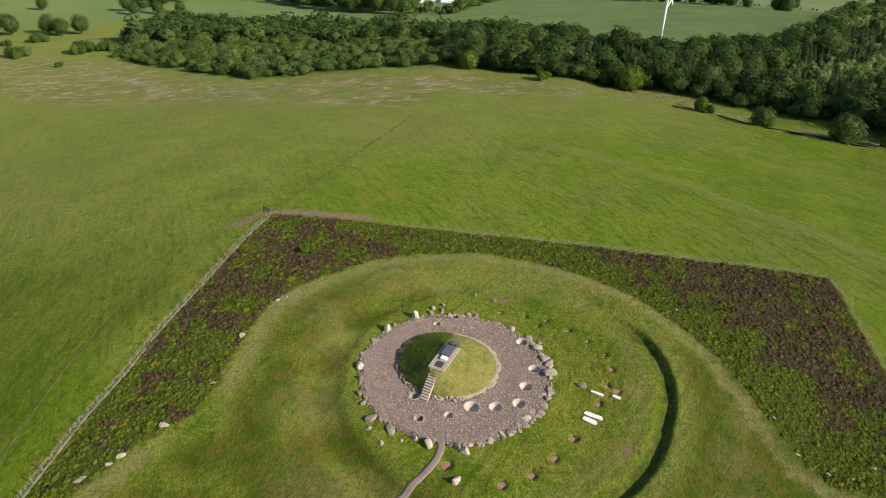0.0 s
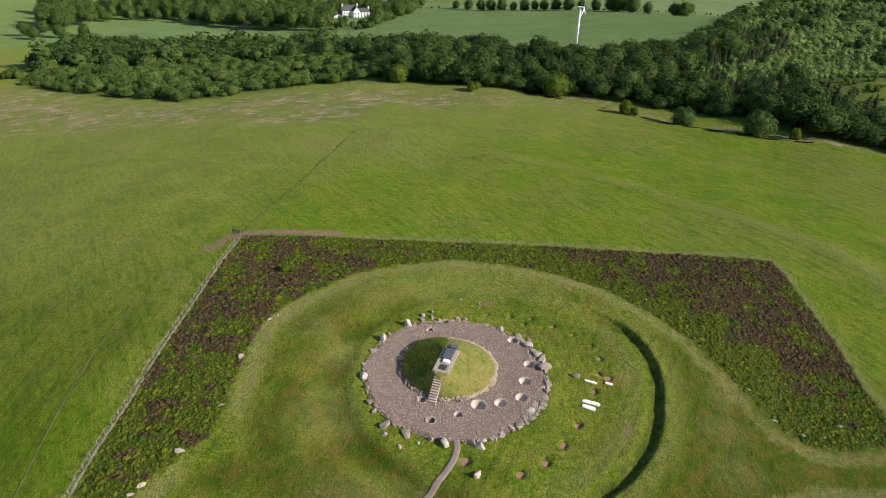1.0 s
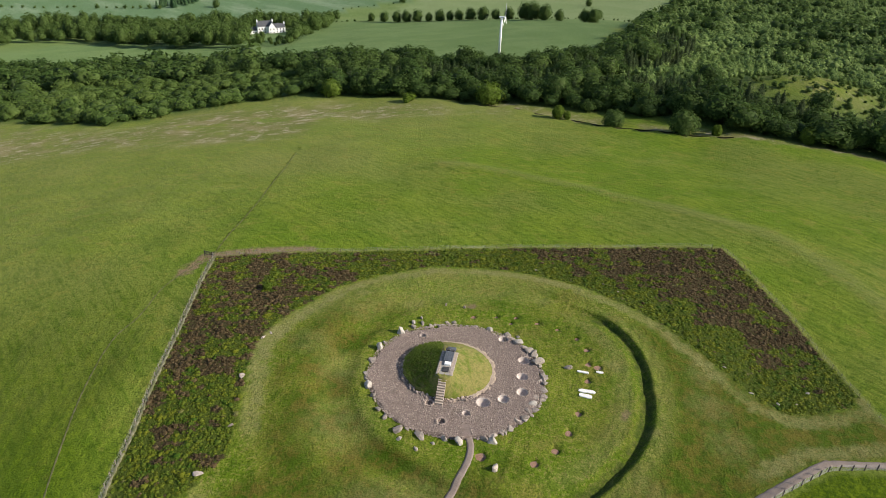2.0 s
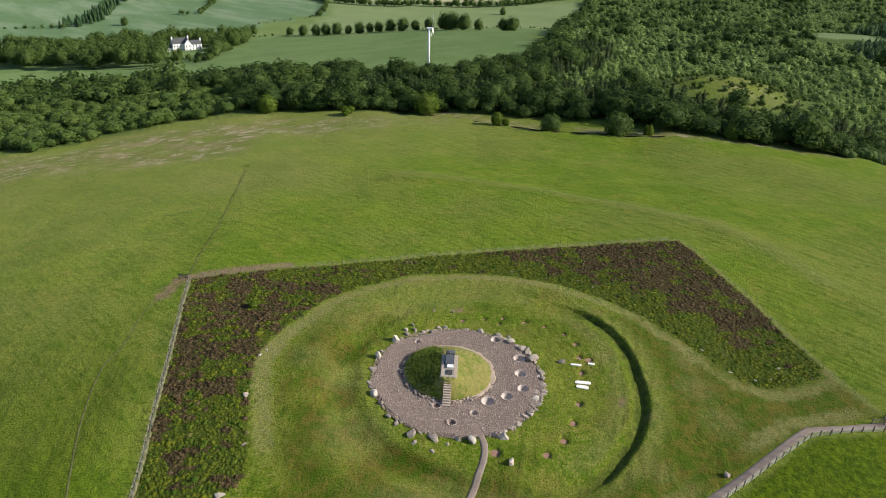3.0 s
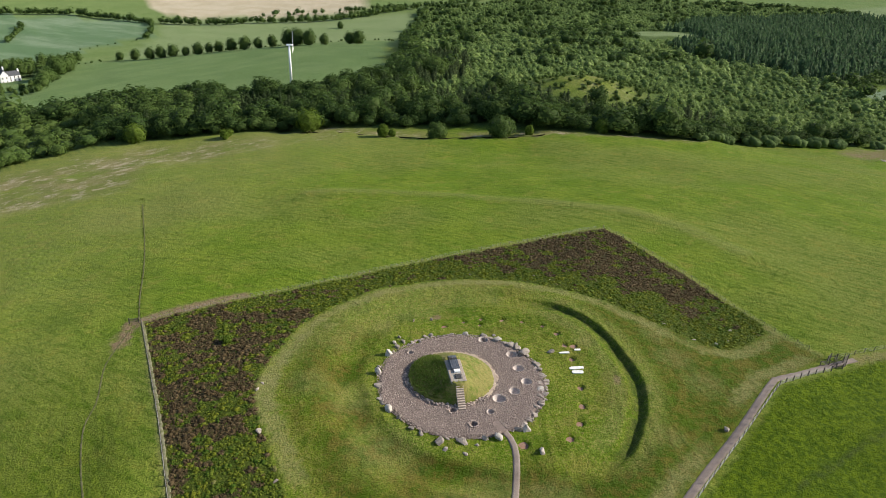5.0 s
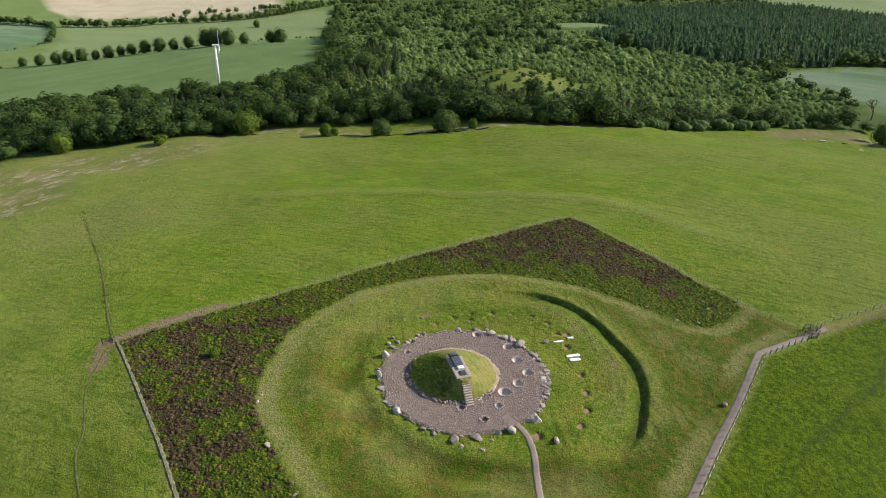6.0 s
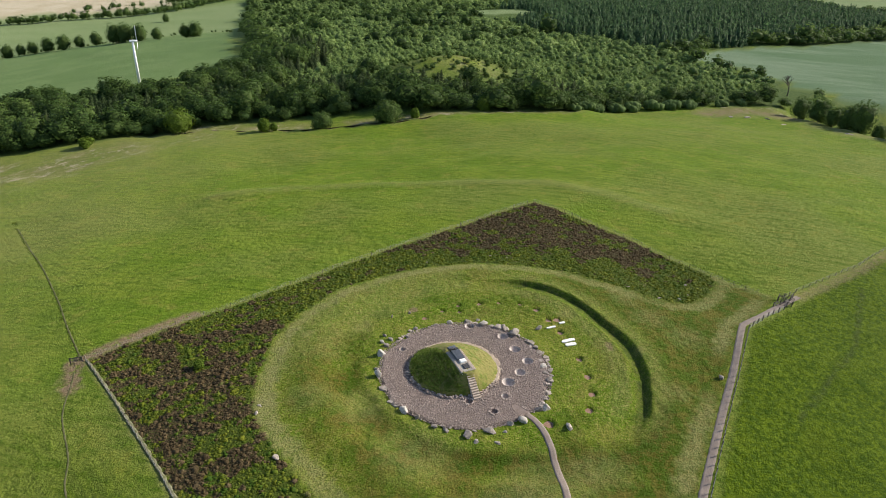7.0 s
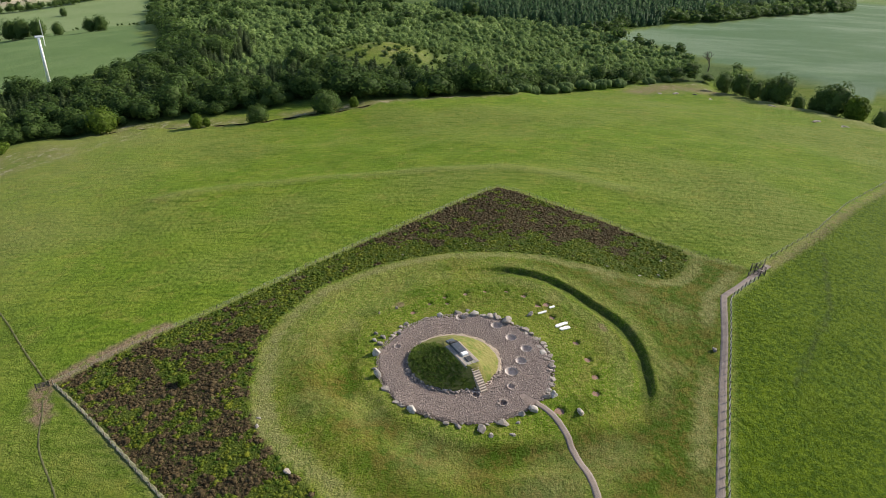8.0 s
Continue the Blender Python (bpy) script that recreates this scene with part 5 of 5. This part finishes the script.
# ---- shelter on the mound ----
PAVING = plain_material("pinkish paving stone", (0.330, 0.270, 0.225), (0.430, 0.360, 0.305), 0.85, 2.0)


def shelter():
    top = 3.62
    t = thing("burial_chamber_roof", pose(-2.9, -2.75, 0, 0, 0, -25.5), "concrete platform with a grey roof hatch on top of the mound", "roof hatch")
    for w, d, h, px, py, pz in ((3.0, 6.5, 1.3, -0.05, 3.95, top - 0.75), (2.7, 0.4, 0.9, -0.1, 0.55, top - 0.75)):
        bm = bmesh.new()
        add_box(bm, (w, d, h), pose(px, py, pz), 0.05)
        part("platform", bm, CONCRETE, t)
    for k in range(11):
        bm = bmesh.new()
        add_box(bm, (0.62, 0.55, 0.06), pose(1.08, 1.1 + k * 0.57, top - 0.08), 0.015)
        part("paving_slab", bm, PAVING, t)
    for k in range(11):
        bm = bmesh.new()
        add_box(bm, (0.42, 0.55, 0.06), pose(-1.24, 1.1 + k * 0.57, top - 0.08), 0.015)
        part("paving_slab", bm, PAVING, t)
    bm = bmesh.new()
    add_box(bm, (1.6, 2.7, 0.46), pose(0, 5.35, top + 0.13), 0.05)
    roof = part("roof_light", bm, LEAD, t, "raised grey sheet-metal roof light")
    for k in range(5):
        bm = bmesh.new()
        add_box(bm, (0.05, 2.6, 0.05), pose(-0.7 + k * 0.35, 5.35, top + 0.38))
        part("glazing_bar", bm, LEAD, roof)
    bm = bmesh.new()
    add_box(bm, (1.15, 0.85, 0.36), pose(0.12, 3.5, top + 0.08), 0.04)
    part("hatch", bm, WHITE_PANEL, t, "white hatch panel")
    bm = bmesh.new()
    add_box(bm, (1.1, 1.3, 0.16), pose(0.05, 2.0, top - 0.02), 0.04)
    part("cover", bm, DARK_HATCH, t, "dark steel entrance cover")
    for px, w, h in ((-0.45, 0.75, 0.7), (0.42, 0.7, 0.5)):
        bm = bmesh.new()
        add_box(bm, (w, 0.5, h), pose(px, 6.98, top - 0.1 + h / 2), 0.04)
        part("vent", bm, DARK_HATCH, t, "dark box vent")
    bm = bmesh.new()
    add_box(bm, (1.5, 1.1, 0.4), pose(0.1, 8.0, top - 0.3), 0.04)
    part("back_slab", bm, LEAD, t, "grey slab at the back of the platform")
    s = thing("mound_steps", pose(-2.9, -2.75, 0, 0, 0, -25.5), "flight of stone steps up the end of the turf mound", "steps")
    n = 11
    for k in range(n):
        f = k / (n - 1)
        bm = bmesh.new()
        add_box(bm, (1.4 + 0.05 * math.sin(k * 2.3), 0.36, 0.9), pose(-0.14 + 0.02 * math.sin(k * 3.1), -3.3 + 3.45 * f, 0.42 + (top - 0.72) * f - 0.3), 0.03)
        part("step", bm, PAVING, s)


shelter()


# ---- fences ----
def fence(name, line, gap, post, wires, material, label, radius=0.05, lean=2.0, wire_r=0.011):
    pts = [Vector((*line[0], 0))]
    path = [Vector((*p, 0)) for p in line]
    seg, left = 0, gap
    at = path[0].copy()
    while seg < len(path) - 1:
        d = path[seg + 1] - at
        if d.length < left:
            left -= d.length
            at = path[seg + 1].copy()
            seg += 1
        else:
            at = at + d.normalized() * left
            pts.append(at.copy())
            left = gap
    base = thing(name, pose(0, 0, 0), label, "fence")
    bm = bmesh.new()
    add_rod(bm, (0, 0, -0.35), (0, 0, post - 0.03), radius, radius * 0.95, 7)
    add_rod(bm, (0, 0, post - 0.03), (0, 0, post), radius * 0.95, radius * 0.6, 7)
    stake = solid("post", bm, material)
    g = random.Random(len(pts))
    feet = []
    for p in pts:
        z = gz(p.x, p.y)
        ob = part("post", stake, None, base)
        ob.matrix_local = pose(p.x, p.y, z, g.uniform(-lean, lean), g.uniform(-lean, lean), g.uniform(0, 90))
        feet.append(Vector((p.x, p.y, z)))
    for h in wires:
        bm = bmesh.new()
        for a, b in zip(feet, feet[1:]):
            add_rod(bm, a + Vector((0, 0, h)), b + Vector((0, 0, h)), wire_r, wire_r, 3)
        part("wire", bm, WIRE, base)
    return base


fence("wire_fence", FENCE_WEST, 2.2, 1.2, (0.12, 0.3, 0.5, 0.72, 0.92, 1.1), TIMBER, "long stock fence of grey posts and wire netting along the heather", 0.085, 2.0, 0.007)
fence("wire_fence", FENCE_NORTH, 3.0, 1.05, (0.3, 0.6, 0.95), TIMBER, "low post and wire fence between heather and open field", 0.045, 4)
fence("wire_fence", FENCE_EAST, 3.0, 1.05, (0.3, 0.6, 0.95), TIMBER, "low post and wire fence beside the dark heather corner", 0.045, 4)
fence("path_fence", TRACK_FENCE, 2.15, 1.3, (0.1, 0.25, 0.4, 0.58, 0.78, 0.98, 1.18), DARK_TIMBER, "dark post and wire fence running beside the gravel path", 0.1, 2, 0.016)
fence("wire_fence", FENCE_FAR, 3.0, 1.15, (0.3, 0.6, 0.9, 1.1), TIMBER, "post and wire fence leading away from the gate", 0.06, 3)


def rail_run(t, a, b, heights, material, r=0.05):
    for h in heights:
        bm = bmesh.new()
        add_rod(bm, (a[0], a[1], a[2] + h), (b[0], b[1], b[2] + h), r, r, 6)
        part("rail", bm, material, t)


def kissing_gate(x, y, turn):
    t = thing("kissing_gate", pose(x, y, gz(x, y), 0, 0, turn), "dark timber kissing gate with a railed enclosure on the path", "gate")
    spots = [(-1.7, 1.2), (-1.9, -0.2), (-1.2, -1.3), (0.2, -1.6), (1.4, -1.0), (1.8, 0.3), (1.1, 1.4), (-0.3, 1.7), (-3.4, 2.6), (3.2, -1.6)]
    for px, py in spots:
        bm = bmesh.new()
        add_box(bm, (0.16, 0.16, 1.75), pose(px, py, 0.6), 0.02)
        part("post", bm, DARK_TIMBER, t)
    for (ax, ay), (bx, by) in list(zip(spots[:8], spots[1:8])) + [(spots[0], spots[8]), (spots[4], spots[9])]:
        rail_run(t, (ax, ay, 0), (bx, by, 0), (0.3, 0.65, 1.0, 1.3), DARK_TIMBER, 0.055)
    leaf = thing("gate_leaf", pose(0, 0, 0), "", "")
    leaf.parent = t
    for h in (0.2, 0.5, 0.8, 1.1, 1.3):
        bm = bmesh.new()
        add_box(bm, (1.3, 0.05, 0.09), pose(0.1, 0.2, h, 0, 0, 28))
        part("gate_bar", bm, DARK_TIMBER, leaf)
    bm = bmesh.new()
    add_rod(bm, (-0.45, -0.1, 0.2), (0.68, 0.5, 1.3), 0.035, 0.035, 5)
    part("brace", bm, DARK_TIMBER, leaf)


kissing_gate(70.2, -35.6, 18)


def field_gate():
    x, y = -42.9, 61.1
    t = thing("field_gate", pose(x, y, gz(x, y), 0, 0, 150), "weathered timber field gate standing open at the fence corner", "gate")
    t.scale = (0.8, 0.8, 0.9)
    for px in (0, 2.6):
        bm = bmesh.new()
        add_box(bm, (0.2, 0.2, 1.7), pose(px, 0, 0.5), 0.02)
        part("post", bm, DARK_TIMBER, t)
    for h in (0.25, 0.5, 0.75, 1.0, 1.2):
        bm = bmesh.new()
        add_box(bm, (2.5, 0.06, 0.1), pose(1.3, 0.05, h))
        part("bar", bm, DARK_TIMBER, t)


field_gate()


# ---- heath plants, cobbles and tussocks ----
def heath():
    g = np.random.RandomState(21)
    n = 52000
    x, y = g.uniform(-68, 86, n), g.uniform(-56, 62, n)
    d = inside(x, y, HEATH)
    ok = d > 0.15
    x, y, d = x[ok], y[ok], d[ok]
    brown = heather_share(x, y)
    tuss = waves(x, y, 6, 43) > 1.05
    hue = waves(x, y, 5, 44)
    z = ground_height(x, y)
    rows = {"heather": [], "bilberry": [], "tussock": []}
    for k in range(len(x)):
        s = g.uniform(0.32, 0.64) * (1.6 if g.rand() < 0.15 else 1.0)
        kind = "tussock" if tuss[k] and g.rand() < 0.7 else "heather" if brown[k] > 0.5 + 0.22 * g.normal() else "bilberry"
        s *= 0.85 if kind == "tussock" else 1.0
        tone = min(1.0, max(0.0, 0.5 + 0.45 * hue[k] + 0.36 * g.normal()))
        rows[kind].append((x[k], y[k], z[k] - 0.03, s, s * g.uniform(0.3, 0.75), g.uniform(0, 6.28), tone))

    def tuft(seed, leaves, size):
        r = np.random.RandomState(seed)
        v, f = leafy(r, [(0, 0, 0.0, 0.8)], leaves, size, 0.9, 0.8)
        return v * (1 + r.uniform(-.28, .28, (len(v), 1))), f
    scatter("heather", [tuft(300 + k, 14, 0.24) for k in range(5)], rows["heather"], HEATHER, "dark brown old heather inside the fence", "heather")
    scatter("bilberry", [tuft(310 + k, 14, 0.24) for k in range(5)], rows["bilberry"], BILBERRY, "olive green bilberry patches between the heather", "shrubs")
    scatter("tussock_grass", [tuft(320 + k, 14, 0.17) for k in range(5)], rows["tussock"], TUSSOCK, "straw-coloured grass tussocks in the heath", "grass")


heath()
plant(shrub("gorse_bush", 1.5, 1.5, 340, BRIGHT_LEAVES, "single yellow-green bush among the heather", "bush"), [(-30.5, 39.4, 0.9)])


def cobbles():
    g = np.random.RandomState(31)
    n = 31000
    a, r = g.uniform(0, 2 * np.pi, n), np.sqrt(g.uniform(5.4 ** 2, (CAIRN_R + 0.2) ** 2, n))
    x, y = CAIRN[0] + r * np.cos(a), CAIRN[1] + r * np.sin(a)
    ok = np.hypot(x - MOUND[0], y - MOUND[1]) > MOUND_R + 0.3 + 0.3 * waves(x, y, 1.9, 45) + 0.3 * np.cos(np.arctan2(y - MOUND[1], x - MOUND[0]) + 0.3)
    ok &= (near_line(x, y, [(-1.6, -12), (-1.9, -17)]) > 0.7)
    for px, py, pr in COBBLE_PITS:
        ok &= np.hypot(x - px, y - py) > pr * 1.08
    x, y = x[ok], y[ok]
    z = land(x, y) + cobble_top(x, y)
    iv = np.array([(1, .3, 0), (-.2, 1, .1), (-1, -.2, 0), (.2, -1, .1), (.45, .1, .9), (-.4, -.05, 1), (0, 0, -.8)], float)
    it = np.array([(0, 1, 4), (1, 5, 4), (1, 2, 5), (2, 3, 5), (3, 4, 5), (3, 0, 4), (1, 0, 6), (2, 1, 6), (3, 2, 6), (0, 3, 6)])
    kinds = [(iv * (1, g.uniform(0.6, 0.9), g.uniform(0.5, 0.75)) * (1 + g.uniform(-.2, .2, (len(iv), 1))), it) for _ in range(8)]
    size = 0.055 + 0.12 * g.rand(len(x)) ** 3
    rows = [(x[k], y[k], z[k] + 0.02, size[k], size[k], g.uniform(0, 6.28), g.rand()) for k in range(len(x))]
    scatter("cobbles", kinds, rows, PEBBLE, "loose brown and grey cobbles paving the platform", "cobbles")
    rim = []
    ring = polar_sheet('sand', MOUND, np.linspace(7.6, 9.6, 16), 200, lambda x, y, r, t: land(x, y) + cobble_top(x, y) + 0.14 - 0.4 * step(r + 0.28 * waves(x, y, 1.9, 45) + 0.2 * waves(x, y, 0.7, 46) - 0.32 * np.cos(t + 0.3), 8.35, 8.85), SAND)
    part('trodden_ring', ring, None, platform, 'pale trodden gravel round the mound')
    for k in range(300):
        b = g.uniform(0, 6.283)
        q = MOUND_R + g.uniform(-.35, .75)
        px, py, s = MOUND[0] + q * math.cos(b), MOUND[1] + q * math.sin(b), g.uniform(.24, .5) if math.cos(b - 3.7) > 0.3 else g.uniform(.07, .2)
        rim.append((px, py, float(land(px, py)) + 0.2 + s * .2, s, s, g.uniform(0, 6.28), g.rand()))
    scatter("mound_edging", kinds, rim, PEBBLE, "rough stones edging the foot of the turf mound", "stones")


cobbles()


def old_bank():
    """The line of rank grass and stones that runs downhill from the fence corner."""
    g = np.random.RandomState(61)
    tufts = [leafy(np.random.RandomState(350 + k), [(0, 0, 0.1, 0.8)], 12, 0.34, 0.8) for k in range(4)]
    rows = []
    for x, y in curve_points([(-42.6, 62), (-38.5, 78), (-33.5, 95), (-27, 120), (-21.3, 145), (-13, 181)], 0.16):
        x, y, q = x + g.normal() * 0.35, y + g.normal() * 0.3, g.uniform(0.14, 0.38)
        if g.rand() < 0.88 - y * 0.0016:
            rows.append((x, y, gz(x, y) - 0.05, q, q * 0.4, g.uniform(0, 6.28), g.rand() * 0.8))
    scatter("old_field_bank", tufts, rows, BILBERRY, "line of rank dark grass along an old field bank", "grass")


old_bank()


def flank_grass():
    """Long uncut grass on the shaded side of the mound."""
    g = np.random.RandomState(51)
    blades = []
    for k in range(4):
        r = np.random.RandomState(360 + k)
        verts, faces, n = [], [], 0
        for _ in range(16):
            b, lean, w = r.uniform(0, 6.28), r.uniform(0.1, 0.5), r.uniform(0.03, 0.06)
            root = np.array((r.uniform(-.25, .25), r.uniform(-.25, .25), -0.05))
            side = np.array((-math.sin(b), math.cos(b), 0)) * w
            tip = root + np.array((math.cos(b) * lean, math.sin(b) * lean, r.uniform(0.25, 0.5)))
            verts += [root - side, root + side, tip]
            faces.append((n, n + 1, n + 2))
            n += 3
        blades.append((np.array(verts), np.array(faces)))
    rows = []
    while len(rows) < 1100:
        b, q = g.uniform(1.5, 4.55), math.sqrt(g.rand()) * (MOUND_R - 0.2)
        x, y = MOUND[0] + q * math.cos(b), MOUND[1] + q * math.sin(b)
        lx = 0.903 * (x + 2.9) - 0.43 * (y + 2.75)
        if q > 1.6 and lx < -1.75:
            rows.append((x, y, ms(x, y), g.uniform(.7, 1.1), g.uniform(.35, .75), g.uniform(0, 6.28), g.rand()))
    scatter("long_grass", blades, rows, LONG_GRASS, "long uncut grass on the mound's shaded flank", "grass")


flank_grass()
